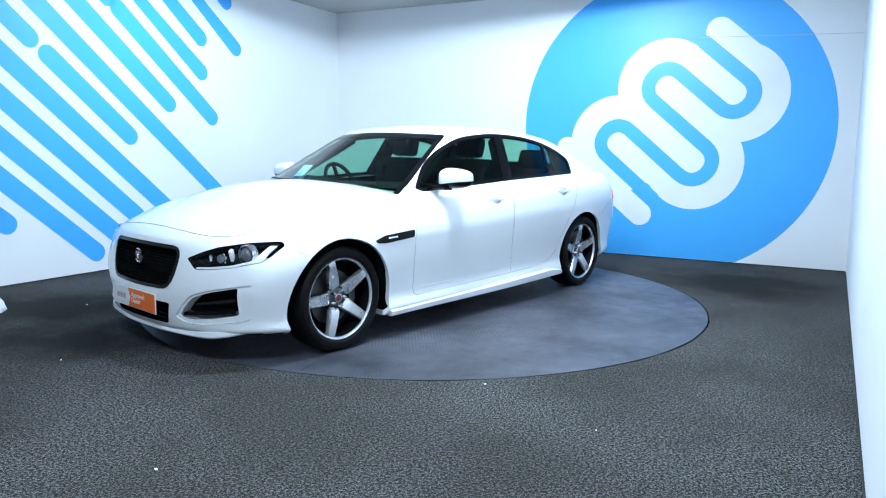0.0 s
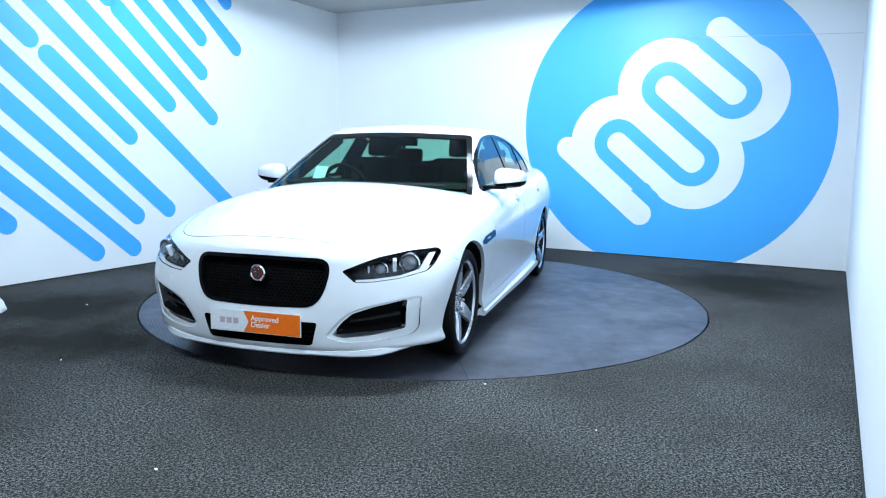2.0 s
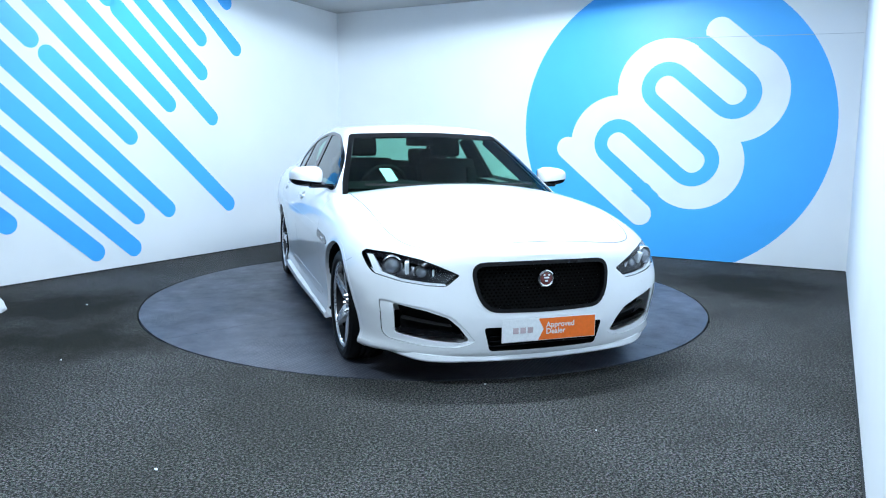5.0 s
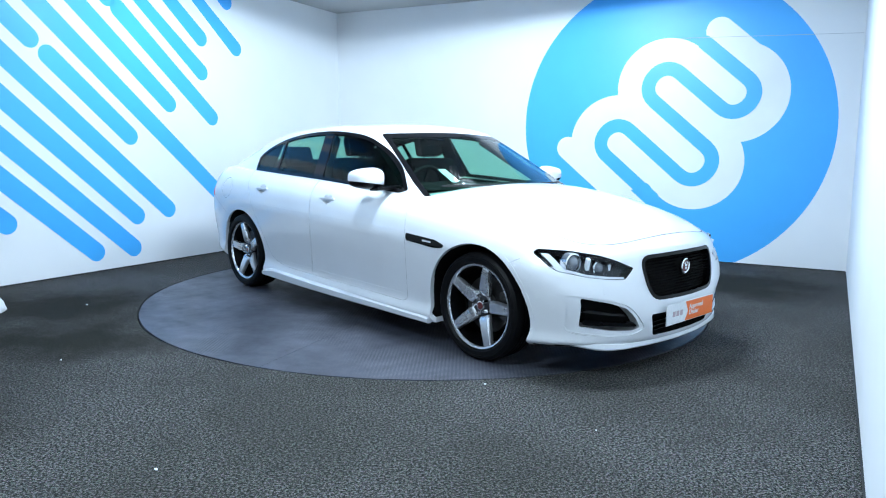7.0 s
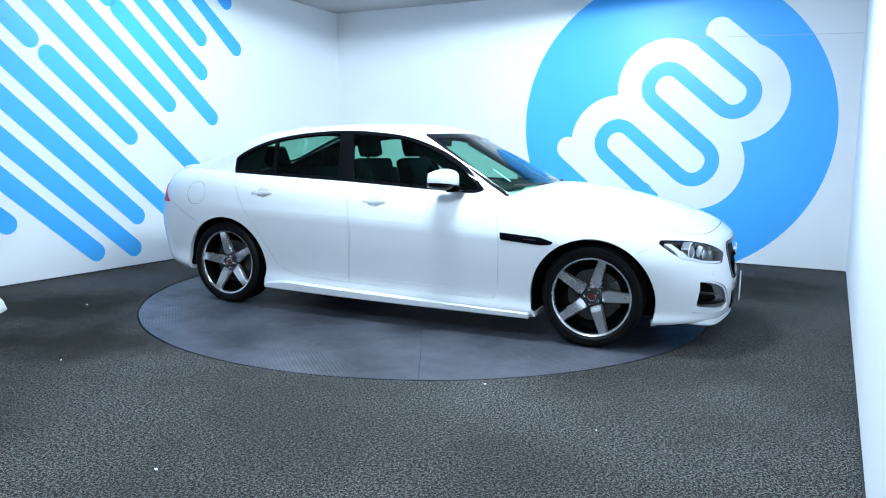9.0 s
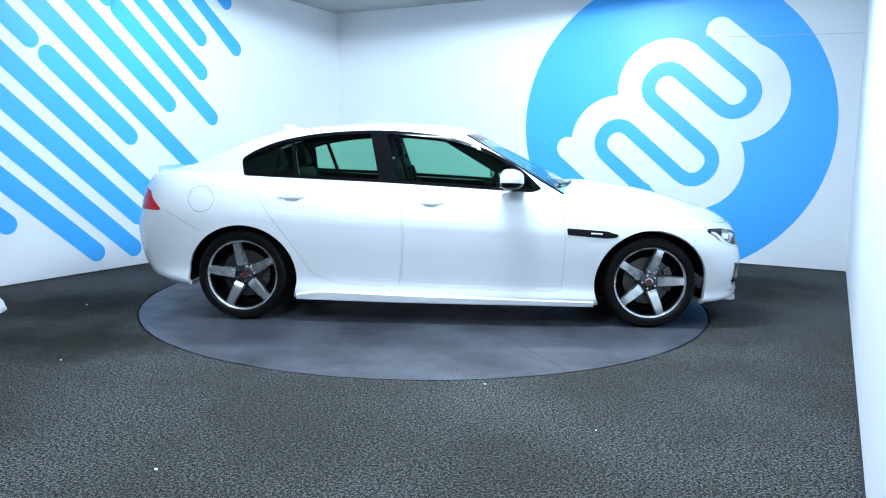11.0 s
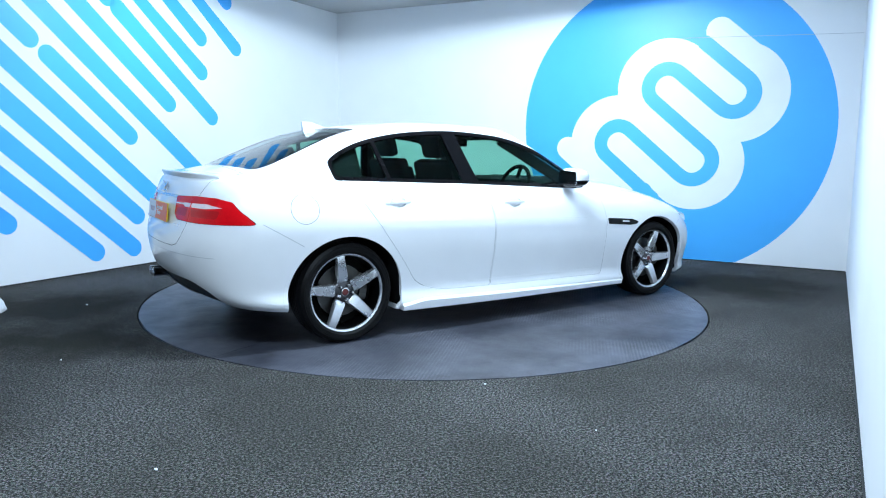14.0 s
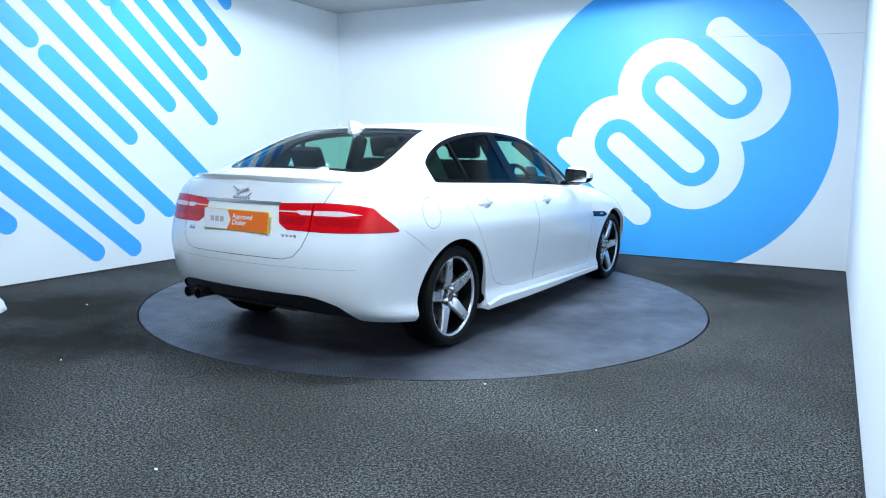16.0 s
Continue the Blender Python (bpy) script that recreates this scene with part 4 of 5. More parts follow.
# ---- tail ----
def tail():
    for s in (1, -1):
        ring = TAIL_LAMP if s > 0 else flip(TAIL_LAMP)
        cut_y = s * 0.505
        a = clip(ring, (cut_y - s * 0.002, 0.8), (0, 1))
        b = clip(ring, (cut_y - s * 0.002, 0.8), (0, -1))
        c = clip(ring, (cut_y + s * 0.002, 0.8), (0, 1))
        d = clip(ring, (cut_y + s * 0.002, 0.8), (0, -1))
        near = min((a, b), key=lambda r: abs(sum(p[0] for p in r) / len(r)))
        far = max((c, d), key=lambda r: abs(sum(p[0] for p in r) / len(r)))
        for r, y0, y1 in ((near, 0.30, 0.50), (far, 0.515, 0.78)):
            lamp = part("tail_light", hull_skin(grown(r, -0.0015), (-3.0, -1.5), FRONT, 0.004, 0.05), M["red_lens"], CAR, "red tail light")
            if y1 > 0.6:
                band = rounded([(s * 0.515, 0.874), (s * 0.66, 0.876), (s * 0.765, 0.858), (s * 0.66, 0.848), (s * 0.515, 0.850)], 0.004, 2)
            else:
                band = [(s * 0.292, 0.868), (s * 0.40, 0.869), (s * 0.43, 0.874), (s * 0.50, 0.874), (s * 0.50, 0.850), (s * 0.44, 0.850), (s * 0.415, 0.862), (s * 0.292, 0.862)]
            part("light_band", hull_skin(band, (-3.0, -1.5), FRONT, 0.0055, 0.004), M["pale_red"], lamp, "pale reversing light band")
            band = rounded([(s * y0, 0.842), (s * (y1 - 0.02), 0.840), (s * (y1 - 0.03), 0.795), (s * (y0 + 0.02), 0.797)], 0.015, 3)
            part("light_band", hull_skin(band, (-3.0, -1.5), FRONT, 0.0052, 0.004), M["red_dark"], lamp, "deep red lens field")
    part("diffuser", hull_skin(DIFFUSER, (-3.0, -1.85), FRONT, -0.012, 0.03), M["black"], CAR, "black rear diffuser", smooth=30)
    d = bmesh.new()
    prism(d, [(-2.255, 0.400), (-2.215, 0.335), (-2.12, 0.275), (-1.86, 0.255), (-1.86, 0.400)], (-0.56, 0.56), SIDE)
    for v in d.verts:
        v.co.x += 0.06 * (v.co.y / 0.56) ** 2
    part("undertray", d, M["black"], CAR, "black panel under the bumper", smooth=30)
    for y in (0.385, 0.475):
        p = part("tailpipe", lathe(bmesh.new(), [(0.030, -0.06), (0.032, 0.10), (0.034, 0.104), (0.034, 0.108), (0.031, 0.108), (0.029, 0.09), (0.028, -0.05)], 28, "Y", pose(-2.192, y, 0.328, 0, 0, 90)), M["chrome"], CAR, "round chrome tailpipe")
        part("pipe_core", lathe(bmesh.new(), [(0.0001, 0.0), (0.0285, 0.0)], 20, "Y", pose(-2.192, y, 0.328, 0, 0, 90)), M["liner"], p)
    # lip on the boot lid
    bm = bmesh.new()
    rows = []
    for k in range(33):
        y = -0.60 + 1.2 * k / 32
        e = 1 - (abs(y) / 0.6) ** 6
        x = plan(8, 3)[0] + 0.155 * (abs(y) / 0.6) ** 2.4
        base = curve(Z_MID, x + 0.10) - 0.035 * (abs(y) / 0.6) ** 2.2
        rows.append([bm.verts.new(p) for p in ((x + 0.16, y, base + 0.001), (x + 0.05, y, base - 0.001 + 0.004 * e), (x - 0.006, y, base - 0.004 + 0.009 * e), (x - 0.011, y, base - 0.010 + 0.008 * e), (x + 0.002, y, base - 0.030), (x + 0.10, y, base - 0.07))])
    for a, b in zip(rows, rows[1:]):
        for i in range(6):
            bm.faces.new((a[i], a[(i + 1) % 6], b[(i + 1) % 6], b[i]))
    bm.faces.new(rows[0])
    bm.faces.new(rows[-1][::-1])
    bmesh.ops.recalc_face_normals(bm, faces=bm.faces)
    part("spoiler", bm, M["paint"], CAR, "white lip spoiler on the boot lid", smooth=50)
    part("chrome_strip", hull_skin(rounded([(-0.30, 0.912), (0.30, 0.912), (0.30, 0.896), (-0.30, 0.896)], 0.004, 2), (-3, -1.8), FRONT, 0.008, 0.012), M["silver_line"], BOOT_LID)
    # emblem, maker's lettering and model lettering as plain chrome bars
    bm = bmesh.new()
    for dy, dz, w, h, r in ((0.0, 0.0, 0.11, 0.014, 18), (0.05, 0.012, 0.05, 0.010, -25), (-0.055, -0.02, 0.045, 0.009, 35), (0.025, -0.016, 0.03, 0.008, 60)):
        box(bm, (0, 0, 0), (0.008, w, h), pose(-2.270, dy, 0.962 + dz, -r), 0.003)
    part("emblem", bm, M["chrome"], BOOT_LID, "plain chrome emblem")
    bm = bmesh.new()
    for k in range(6):
        box(bm, (-2.281, 0.058 - k * 0.024, 0.927), (0.006, 0.017, 0.015), bevel=0.002)
    part("lettering", bm, M["chrome"], BOOT_LID, "row of small chrome bars")
    bm = bmesh.new()
    for k in range(2):
        box(bm, (-2.303, 0.42 - k * 0.028, 0.735), (0.006, 0.02, 0.02), bevel=0.002)
    part("lettering", bm, M["chrome"], BOOT_LID, "row of small chrome bars")
    bm = bmesh.new()
    for k in range(4):
        box(bm, (-2.305 + 0.004 * k, -0.345 - k * 0.026, 0.735), (0.006, 0.019, 0.019), bevel=0.002)
    part("lettering", bm, M["chrome"], BOOT_LID, "row of small chrome bars")
    for y in (-0.66, -0.24, 0.24, 0.66):
        part("parking_sensor", hull_skin(ellipse(y, 0.548, 0.011, 0.011, 16), (-3, -1.8), FRONT, 0.0012, 0.003), M["paint"], CAR)


M["pale_red"] = plain("pale_lens", (0.78, 0.66, 0.67), 0.12)
tail()


# ---- show plates ----
def words(text, size, m, material, parent, name="lettering"):
    cu = bpy.data.curves.new("text", "FONT")
    cu.body, cu.size, cu.extrude, cu.offset, cu.space_line = text, size, 0.0005, 0.0005, 0.85
    ob = new("text", cu)
    bpy.context.view_layer.update()
    me = bpy.data.meshes.new_from_object(ob.evaluated_get(bpy.context.evaluated_depsgraph_get()))
    bpy.data.objects.remove(ob)
    me.transform(m)
    me.materials.clear()
    return part(name, me, material, parent)


def show_plate(at, rear):
    """Two-tone show plate: white field with an arrow edge, orange field with lettering."""
    t = part("show_plate", box(bmesh.new(), (0, 0, 0), (0.528, 0.118, 0.006), at, 0.002), M["plate_yellow"] if rear else M["plate_white"], CAR, "white and orange show plate")
    w = [(-0.26, -0.055), (-0.065, -0.055), (-0.035, 0.0), (-0.065, 0.055), (-0.26, 0.055)]
    part("white_field", prism(bmesh.new(), w, (0.003, 0.0045), at), M["plate_white"], t, smooth=0)
    o = [(-0.065, -0.055), (0.26, -0.055), (0.26, 0.055), (-0.065, 0.055), (-0.035, 0.0)]
    part("orange_field", prism(bmesh.new(), o, (0.0031, 0.0046), at), M["orange"], t, "orange printed field", smooth=0)
    words("Approved\nDealer", 0.040, at @ pose(-0.022, 0.008, 0.0052), M["plate_white"], t)
    bm = bmesh.new()
    for k in range(3):
        x = -0.190 + k * 0.040
        box(bm, (x, 0, 0.005), (0.030, 0.030, 0.001), at, 0.0)
    part("mark", bm, M["grey_print"], t, "plain grey-red bars", smooth=0)


FACE_FRONT = Matrix(((0, 0, 1, 2.252), (1, 0, 0, 0.005), (0, 1, 0, 0.317), (0, 0, 0, 1)))
show_plate(FACE_FRONT, False)
FACE_REAR = Matrix(((0, 0, -1, -2.325), (-1, 0, 0, 0.0), (0, 1, 0, 0.800), (0, 0, 0, 1))) @ pose(0, 0, 0, -6)
show_plate(FACE_REAR, True)


# ---- raised edges and joints of the painted panels ----
def panel_edges():
    for s in (1, -1):
        ring, wide = (INTAKE, SCOOP) if s > 0 else (flip(INTAKE), flip(SCOOP))
        part("intake_surround", hull_skin(grown(wide, 0.0005), (1.6, 2.6), FRONT, -0.008, 0.006, [ring]), M["paint"], CAR, "white scooped frame round the air intake", smooth=30)
        depth = (0.6, 1.3) if s > 0 else (-1.3, -0.6)
        for x in (1.4175, -1.4175):
            part("arch_lip", hull_skin(ellipse(x, 0.305, 0.410, ARCH[x] + 0.024), depth, SIDE, 0.0012, 0.03, [ellipse(x, 0.305, 0.385, ARCH[x] - 0.001)]), M["paint"], CAR, smooth=30)
        part("panel_joint", hull_skin([(-1.945, 0.768), (-1.705, 0.628), (-1.703, 0.631), (-1.941, 0.7705)], depth, SIDE, 0.0008, 0.002), M["joint"], CAR)
        part("panel_joint", hull_skin([(1.74, 0.640), (1.665, 0.605), (1.666, 0.6025), (1.742, 0.637)], depth, SIDE, 0.0008, 0.002), M["joint"], CAR)
    part("panel_joint", hull_skin([(-0.76, 0.572), (0.76, 0.572), (0.76, 0.5695), (-0.76, 0.5695)], (-3, -1.8), FRONT, 0.0008, 0.002), M["joint"], CAR)


panel_edges()


# ---- flanks ----
def flanks():
    for s in (1, -1):
        depth = (0.6, 1.3) if s > 0 else (-1.3, -0.6)
        v = part("side_vent", hull_skin(VENT, depth, SIDE, 0.003, 0.02), M["black_gloss"], CAR, "gloss black wing vent")
        part("vent_mark", hull_skin(rounded([(0.99, 0.665), (1.07, 0.661), (1.07, 0.652), (0.99, 0.655)], 0.003, 2), depth, SIDE, 0.0045, 0.002), M["chrome"], v, "small plain chrome mark")
        # sill blade
        bm = bmesh.new()
        rows = []
        for k in range(41):
            f = k / 40
            x = -1.03 + 2.06 * f
            h = 0.045 + 0.030 * (1 - f) * min(1, f * 12)
            out = 0.938 + 0.014 * math.sin(math.pi * min(1, f * 1.2 + 0.1))
            z = curve(Z_LOW, x) - 0.010
            rows.append([bm.verts.new((x, s * y, zz)) for y, zz in ((0.86, z + 0.01), (0.86, z + h), (out - 0.022, z + h), (out, z + h - 0.014), (out - 0.004, z + 0.006), (out - 0.014, z))])
        for a, b in zip(rows, rows[1:]):
            for i in range(6):
                bm.faces.new((a[i], a[(i + 1) % 6], b[(i + 1) % 6], b[i]))
        bm.faces.new(rows[0])
        bm.faces.new(rows[-1])
        bmesh.ops.recalc_face_normals(bm, faces=bm.faces)
        part("side_skirt", bm, M["paint"], CAR, "white flared sill blade", smooth=35)
        # crease lines along the doors
        part("swage_line", hull_skin([(-0.62, 0.312), (0.79, 0.296), (0.79, 0.292), (-0.62, 0.308)], depth, SIDE, 0.0016, 0.003), M["paint"], CAR)
        part("swage_line", hull_skin([(-1.12, 0.752), (0.80, 0.706), (0.80, 0.702), (-1.12, 0.7495)], depth, SIDE, 0.0016, 0.003), M["paint"], CAR)


flanks()


def door_mirror(s):
    # superellipsoid, swept back at its outer end
    bm = bmesh.new()
    bmesh.ops.create_uvsphere(bm, u_segments=32, v_segments=20, radius=1.0)
    for v in bm.verts:
        p = v.co.copy()
        q = Vector([math.copysign(abs(c) ** 0.62, c) for c in p])
        x, y, z = q.x * 0.084, q.y * 0.112, q.z * (0.070 - 0.012 * max(0.0, q.x))
        if x < 0:
            x *= 0.9
        z *= 1.0 - 0.16 * (y / 0.112)
        x -= 0.028 * max(0, y / 0.112) ** 2
        v.co = Vector((x, y, z))
    lower = bm.copy()
    bmesh.ops.bisect_plane(bm, geom=bm.verts[:] + bm.edges[:] + bm.faces[:], plane_co=(0, 0, -0.028), plane_no=(0, 0.12, -1), clear_outer=True)
    bmesh.ops.bisect_plane(lower, geom=lower.verts[:] + lower.edges[:] + lower.faces[:], plane_co=(0, 0, -0.028), plane_no=(0, 0.12, -1), clear_inner=True)
    at = Matrix.Translation((0.445, s * 0.955, 1.012)) @ Matrix.Diagonal((1, s, 1, 1))

    def side(b):
        bmesh.ops.transform(b, matrix=at, verts=b.verts)
        if s < 0:
            bmesh.ops.reverse_faces(b, faces=b.faces)
        return b
    cap = part("door_mirror", side(bm), M["paint"], CAR, "white door mirror cap", smooth=60)
    part("mirror_base", side(lower), M["black_gloss"], cap, "gloss black underside", smooth=60)
    arm = bmesh.new()
    ring = rounded([(-0.045, -0.018), (0.045, -0.012), (0.045, 0.012), (-0.045, 0.012)], 0.01, 3)
    prism(arm, ring, (-0.20, -0.02), Matrix.Translation((0.05, 0, -0.062)) @ SIDE)
    part("mirror_arm", side(arm), M["black_gloss"], cap)
    g = bmesh.new()
    ring = rounded([(-0.095, -0.052), (0.090, -0.048), (0.088, 0.046), (-0.095, 0.058)], 0.022, 4)
    prism(g, ring, (-0.082, -0.072), FRONT)
    part("mirror_glass", side(g), M["chrome"], cap, "mirror glass", smooth=0)


for s in (1, -1):
    door_mirror(s)

bm = bmesh.new()
prism(bm, [(-1.325, 1.305), (-1.12, 1.335), (-1.18, 1.362), (-1.27, 1.392), (-1.335, 1.392)], (-0.022, 0.022), SIDE)
for v in bm.verts:
    v.co.y *= 1.0 if v.co.z < 1.36 else 0.35
part("roof_fin", bm, M["paint"], CAR, "white shark-fin aerial", smooth=30)
for y0, y1 in ((-0.62, 0.05), (-0.02, 0.58)):
    bm = bmesh.new()
    pts = [Vector((0.955 - 0.40 * y * y + 0.01, y, cabin_height(0.955 - 0.40 * y * y + 0.01, y) + 0.012)) for y in np.linspace(y0, y1, 9)]
    for a, b in zip(pts, pts[1:]):
        d = b - a
        box(bm, (0, 0, 0), (d.length * 1.02, 0.016, 0.012), Matrix.Translation((a + b) / 2) @ d.to_track_quat("X", "Z").to_matrix().to_4x4())
    part("wiper", bm, M["black"], CAR)


# ---- cabin ----
def cabin():
    bm = bmesh.new()
    rows = []
    for k in range(17):
        y = -0.73 + 1.46 * k / 16
        hump = 0.022 * math.exp(-((y + 0.37) / 0.17) ** 2)
        f = 0.90 - 0.42 * y * y
        rows.append([bm.verts.new((x, y, min(z, cabin_height(x, y) - 0.022))) for x, z in ((f + 0.06, 0.95), (f - 0.02, 0.968), (f - 0.16, 0.980 + hump), (f - 0.36, 0.957 + hump), (f - 0.42, 0.86), (f - 0.38, 0.74))])
    for a, b in zip(rows, rows[1:]):
        for i in range(5):
            bm.faces.new((a[i], a[i + 1], b[i + 1], b[i]))
    bmesh.ops.recalc_face_normals(bm, faces=bm.faces)
    part("dashboard", bm, M["dark_trim"], CAR, "dark soft-touch dashboard")
    part("paper", box(bmesh.new(), (0, 0, 0), (0.15, 0.09, 0.002), pose(0.66, -0.42, 1.032, 0, 34, 12)), M["plate_white"], CAR, "white sheet of paper on the dashboard", smooth=0)
    w = part("steering_wheel", lathe(bmesh.new(), [(0.170 + 0.016 * math.cos(a), 0.016 * math.sin(a)) for a in np.linspace(0, 2 * math.pi, 13)], 40, "Y", pose(0.33, -0.37, 0.925, 0, 0, 90) @ pose(0, 0, 0, 22)), M["leather"], CAR)
    bm = box(bmesh.new(), (0, 0, 0), (0.13, 0.05, 0.10), pose(0.34, -0.37, 0.925, 0, 0, 90) @ pose(0, 0, 0, 22), 0.02)
    for a in (0, 180, 270):
        box(bm, (0.11, 0, 0), (0.10, 0.015, 0.03), pose(0.34, -0.37, 0.925, 0, 0, 90) @ pose(0, 0, 0, 22) @ pose(0, 0, 0, 0, a))
    part("wheel_hub", bm, M["leather"], w)

    def seat(x, y, width, tilt=-14, z=0.60):
        m = pose(x, y, z, 0, tilt, 0)
        bm = bmesh.new()
        box(bm, (0, 0, 0.27), (0.11, width, 0.56), m, 0.045)
        for sy in (-1, 1):
            box(bm, (0.045, sy * (width / 2 - 0.05), 0.24), (0.09, 0.09, 0.46), m, 0.035)
        p = part("seat", bm, M["leather"], CAR, "black leather seat")
        for yy in ((0,) if width < 0.7 else (-0.42, 0.42)):
            part("headrest", box(bmesh.new(), (0.012, yy, 0.645), (0.09, 0.26, 0.17), m, 0.04), M["leather"], p)
            for q in (-0.06, 0.06):
                part("headrest_post", box(bmesh.new(), (0.0, yy + q, 0.56), (0.012, 0.012, 0.08), m), M["chrome"], p)
    seat(-0.30, -0.37, 0.52)
    seat(-0.30, 0.37, 0.52)
    seat(-1.06, 0.0, 1.20, -22, 0.53)
    bm = bmesh.new()
    prism(bm, [(-1.30, -0.66), (-1.30, 0.66), (-1.78, 0.58), (-1.86, 0.0), (-1.78, -0.58)], (0.98, 1.02), TOP)
    part("parcel_shelf", bm, M["dark_trim"], CAR, smooth=0)
    bm = box(bmesh.new(), (0.03, 0, 1.265), (0.03, 0.23, 0.062), Matrix(), 0.012)
    m = part("rear_view_mirror", bm, M["black_gloss"], CAR)
    part("mirror_stem", box(bmesh.new(), (0.085, 0, 1.30), (0.10, 0.05, 0.03), pose(0, 0, 0), 0.008), M["black"], m)
    part("sensor_cover", box(bmesh.new(), (0.165, 0, 1.318), (0.07, 0.14, 0.02), pose(0, 0, 0), 0.006), M["black"], m)
    for s in (1, -1):
        a, b = Vector((0.60, s * 0.715, 0.95)), Vector((0.02, s * 0.555, 1.292))
        d = b - a
        m = Matrix.Translation((a + b) / 2) @ d.to_track_quat("X", "Z").to_matrix().to_4x4()
        part("pillar_trim", box(bmesh.new(), (0, 0, 0), (d.length, 0.035, 0.085), m, 0.012), M["dark_trim"], CAR)
        a, b = Vector((-0.40, s * 0.735, 0.95)), Vector((-0.485, s * 0.560, 1.30))
        d = b - a
        m = Matrix.Translation((a + b) / 2) @ d.to_track_quat("Z", "X").to_matrix().to_4x4()
        part("pillar_trim", box(bmesh.new(), (0, 0, 0), (0.10, 0.035, d.length), m, 0.01), M["dark_trim"], CAR)
        # trim inside the rear pillar
        bm = bmesh.new()
        vs = {}
        for i in range(10):
            for j in range(9):
                x, z = -1.22 - 0.62 * i / 9, 0.96 + 0.36 * j / 8
                y = 0.806 - 0.035 * max(0, -0.9 - x) ** 1.2 - (z - 0.955) * 0.53 - 0.040
                vs[i, j] = bm.verts.new((x, s * y, min(z, cabin_height(x, y) - 0.035)))
        for i in range(9):
            for j in range(8):
                bm.faces.new((vs[i, j], vs[i + 1, j], vs[i + 1, j + 1], vs[i, j + 1]))
        bmesh.ops.remove_doubles(bm, verts=bm.verts, dist=0.0005)
        bmesh.ops.recalc_face_normals(bm, faces=bm.faces)
        bmesh.ops.solidify(bm, geom=bm.faces[:], thickness=0.008)
        part("pillar_trim", bm, M["dark_trim"], CAR)
    # roof lining below the painted skin
    bm = bmesh.new()
    vs = {}
    for i in range(19):
        for j in range(13):
            x, y = -1.15 + 1.18 * i / 18, -0.55 + 1.1 * j / 12
            vs[i, j] = bm.verts.new((x, y, cabin_height(x, y) - 0.045))
    for i in range(18):
        for j in range(12):
            bm.faces.new((vs[i, j], vs[i + 1, j], vs[i + 1, j + 1], vs[i, j + 1]))
    part("roof_lining", bm, M["lining"], CAR)


cabin()


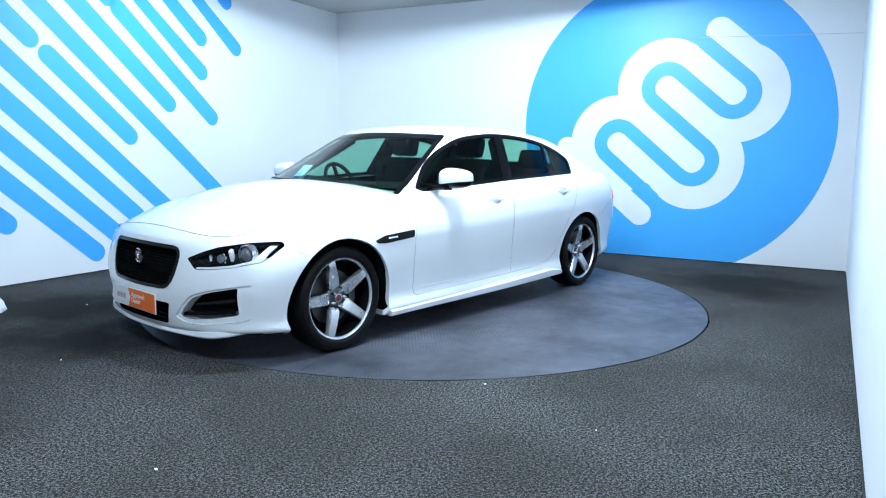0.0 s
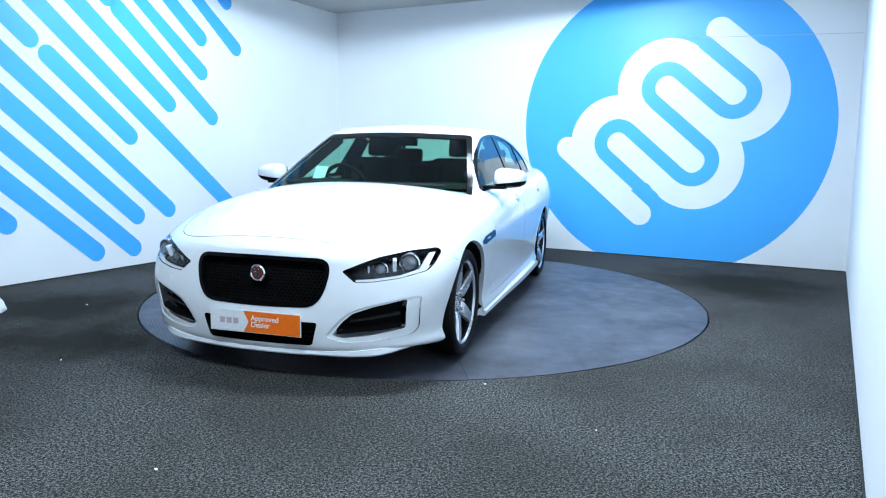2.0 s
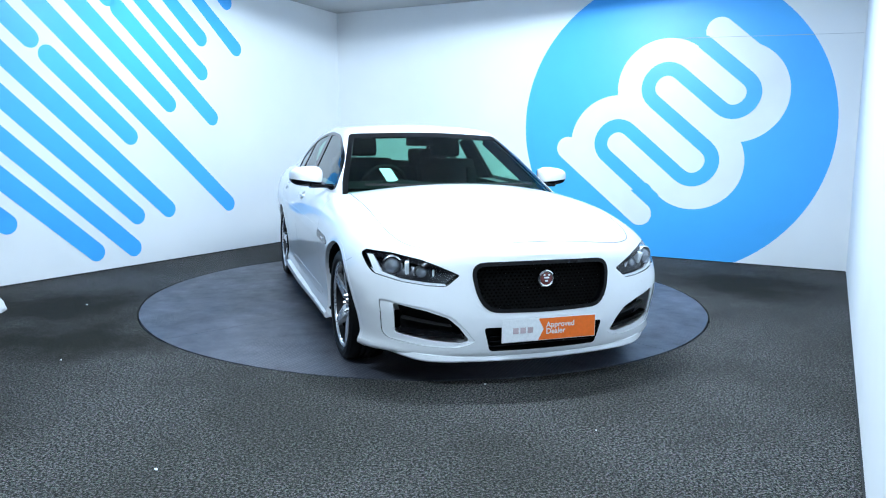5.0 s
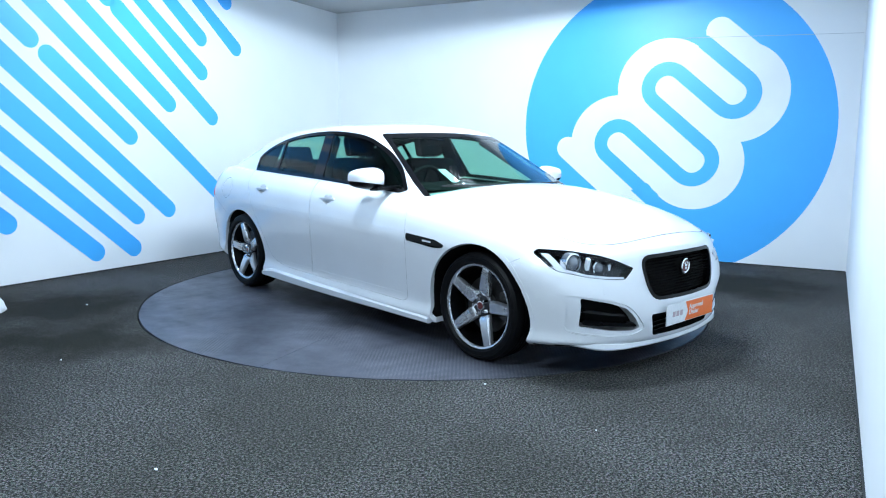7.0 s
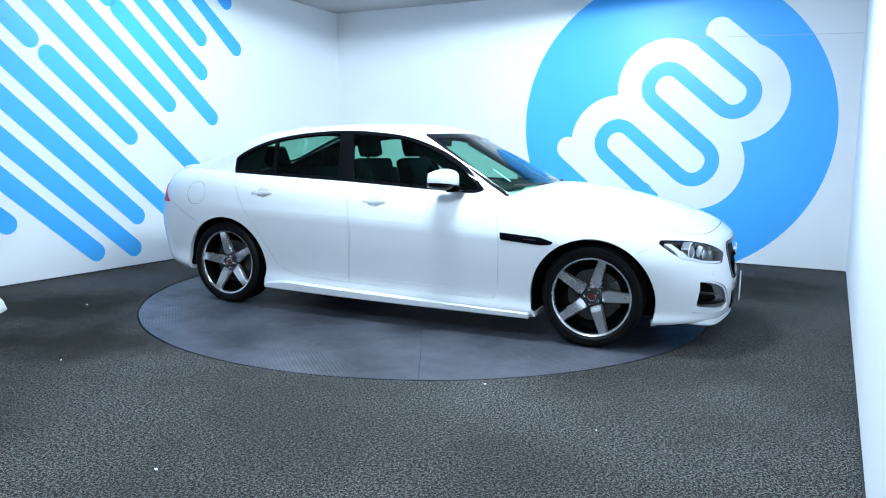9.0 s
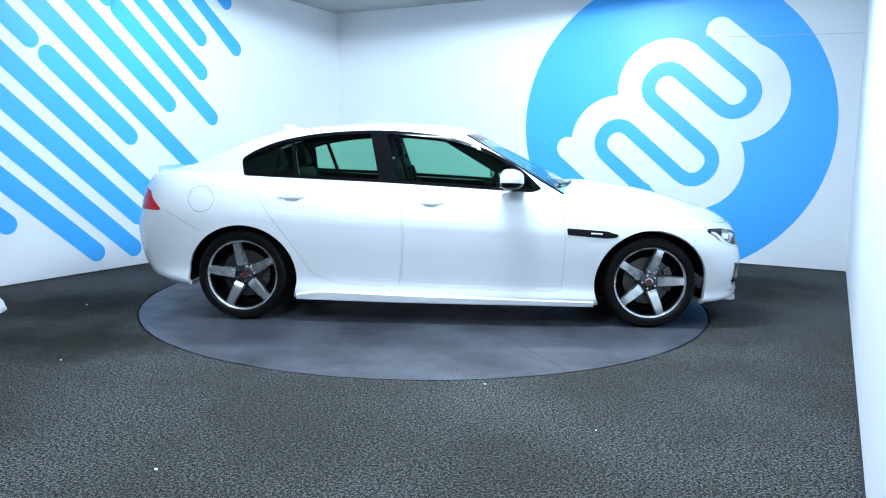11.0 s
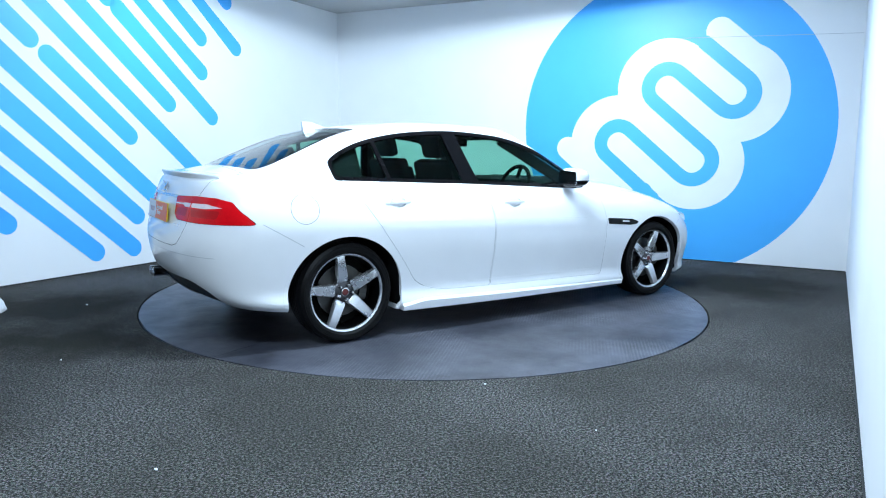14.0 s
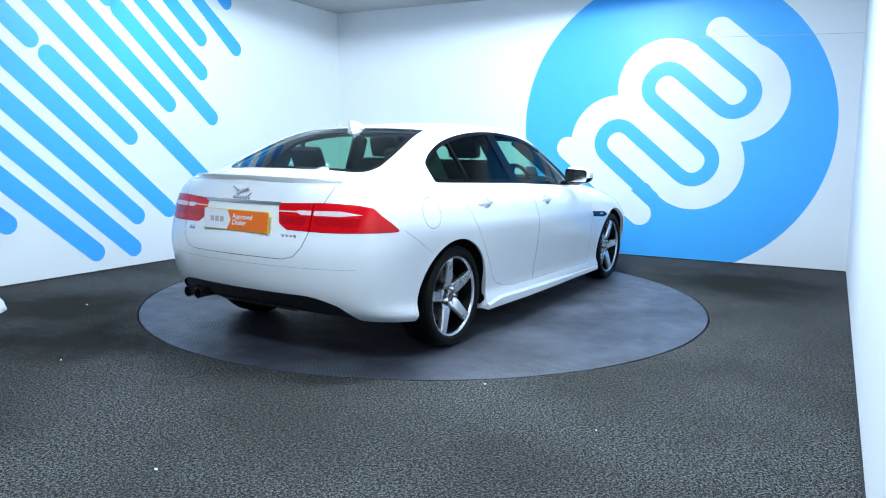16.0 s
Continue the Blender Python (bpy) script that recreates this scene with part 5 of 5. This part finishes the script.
# ---- wheels ----
def wheel(x, s, phase):
    """Five-spoke alloy wheel; outwards is +y before it is placed. phase: angle of a spoke in degrees."""
    at = pose(x, s * 0.800, 0.318, 0, 0, 0 if s > 0 else 180)
    bm = bmesh.new()
    for k in range(5):
        a = radians(phase if s > 0 else 180 - phase) + 2 * math.pi * k / 5
        d, e = Vector((math.cos(a), 0, math.sin(a))), Vector((-math.sin(a), 0, math.cos(a)))
        secs = []
        for r, half, y, th in ((0.062, 0.036, 0.058, 0.03), (0.078, 0.040, 0.071, 0.034), (0.11, 0.037, 0.079, 0.034), (0.18, 0.0325, 0.089, 0.032), (0.225, 0.0295, 0.094, 0.03), (0.237, 0.031, 0.092, 0.028)):
            c = d * r
            secs.append([bm.verts.new(c + e * q * half + Vector((0, h, 0))) for q, h in ((-1.0, y - th), (-1.0, y - 0.012), (-0.80, y), (0.80, y), (1.0, y - 0.012), (1.0, y - th))])
        for p, q in zip(secs, secs[1:]):
            for i in range(6):
                bm.faces.new((p[i], p[(i + 1) % 6], q[(i + 1) % 6], q[i]))
    lathe(bm, [(0.230, 0.060), (0.232, 0.086), (0.237, 0.096), (0.246, 0.100), (0.250, 0.094), (0.247, 0.084)], 72)
    bmesh.ops.recalc_face_normals(bm, faces=bm.faces)
    w = part("wheel", bm, M["alloy"], CAR, "silver five-spoke alloy wheel", smooth=28)
    w.matrix_basis = at
    bm = lathe(bmesh.new(), [(0.232, 0.088), (0.229, 0.06), (0.220, 0.0), (0.226, -0.08), (0.240, -0.10)], 64)
    part("barrel", bm, M["barrel"], w, "dark inner barrel")
    part("hub", lathe(bmesh.new(), [(0.0001, 0.056), (0.052, 0.056), (0.066, 0.050), (0.074, 0.040), (0.076, 0.01)], 40), M["dark_alloy"], w, "dark grey wheel hub")
    prof = [(0.240, -0.10), (0.262, -0.112), (0.290, -0.114), (0.309, -0.100), (0.3165, -0.070)]
    for g in (-0.045, -0.015, 0.015, 0.045):
        prof += [(0.318, g - 0.006), (0.311, g - 0.004), (0.311, g + 0.004), (0.318, g + 0.006)]
    prof += [(0.3165, 0.070), (0.309, 0.098), (0.292, 0.112), (0.285, 0.111), (0.282, 0.113), (0.262, 0.111), (0.248, 0.099)]
    part("tyre", lathe(bmesh.new(), prof, 96), M["tyre"], w, "black low-profile tyre", smooth=24)
    part("brake_disc", lathe(bmesh.new(), [(0.07, 0.005), (0.165, 0.005), (0.165, -0.018), (0.07, -0.018)], 48), M["steel"], w, "bare steel brake disc")
    cal = bmesh.new()
    for k in range(5):
        a = radians(150 + 12 * k)
        box(cal, (0, 0, 0), (0.055, 0.05, 0.040), pose(0.148 * math.cos(a), 0.0, 0.148 * math.sin(a), 0, -math.degrees(a), 0), 0.008)
    part("brake_caliper", cal, M["steel"], w)
    cap = part("centre_cap", lathe(bmesh.new(), [(0.0001, 0.070), (0.018, 0.069), (0.021, 0.066)], 24), M["red_badge"], w, "red centre cap")
    part("cap_ring", lathe(bmesh.new(), [(0.020, 0.066), (0.022, 0.071), (0.027, 0.070), (0.029, 0.058)], 24), M["chrome"], cap)
    for k in range(5):
        a = radians((phase if s > 0 else 180 - phase) + 36) + 2 * math.pi * k / 5
        n = bmesh.new()
        lathe(n, [(0.0001, 0.030), (0.008, 0.029), (0.0112, 0.023), (0.0120, 0.0), (0.0155, -0.004)], 6, "Y", pose(0.047 * math.cos(a), 0.054, 0.047 * math.sin(a)))
        part("wheel_nut", n, M["chrome"], w)
    bm = lathe(bmesh.new(), [(0.0001, -0.02), (0.225, -0.03)], 40)
    part("back_plate", bm, M["liner"], w)


for x, s, ph in ((1.4175, -1, 75), (-1.4175, -1, 100), (1.4175, 1, 73), (-1.4175, 1, 88)):
    wheel(x, s, ph)


# ---- what moves: the table turns at a steady pace and carries the car ----
CAR_OFFSET = Vector((0.1824, -0.1313, 0))
TURNS = [(0.0, -132.15), (0.5, -126.2), (1.0, -120.2), (1.5, -114.25), (2.0, -108.2), (2.5, -102.2), (3.0, -96.15), (3.5, -90.2), (4.0, -84.1),
         (4.5, -78.1), (5.0, -72.1), (5.5, -66.1), (6.0, -60.25), (6.5, -54.35), (7.0, -48.45), (7.5, -42.65), (8.0, -36.8), (8.5, -31.0), (9.0, -25.05),
         (9.5, -19.4), (10.0, -14.1), (10.5, -8.8), (11.0, -3.2), (11.5, 2.75), (12.0, 8.75), (12.5, 14.6), (13.0, 20.5), (13.5, 26.45), (14.0, 32.4),
         (14.5, 38.3), (15.0, 44.25), (15.5, 50.25), (16.0, 56.3)]


def motions():
    walk(TABLE, [(t, pose(0, 0, 0, 0, 0, a)) for t, a in TURNS])
    rows = []
    for t, a in TURNS:
        p = Matrix.Rotation(radians(a), 3, "Z") @ CAR_OFFSET
        rows.append((t, pose(p.x, p.y, 0.0, 0, 0, a)))
    walk(CAR, rows)


motions()
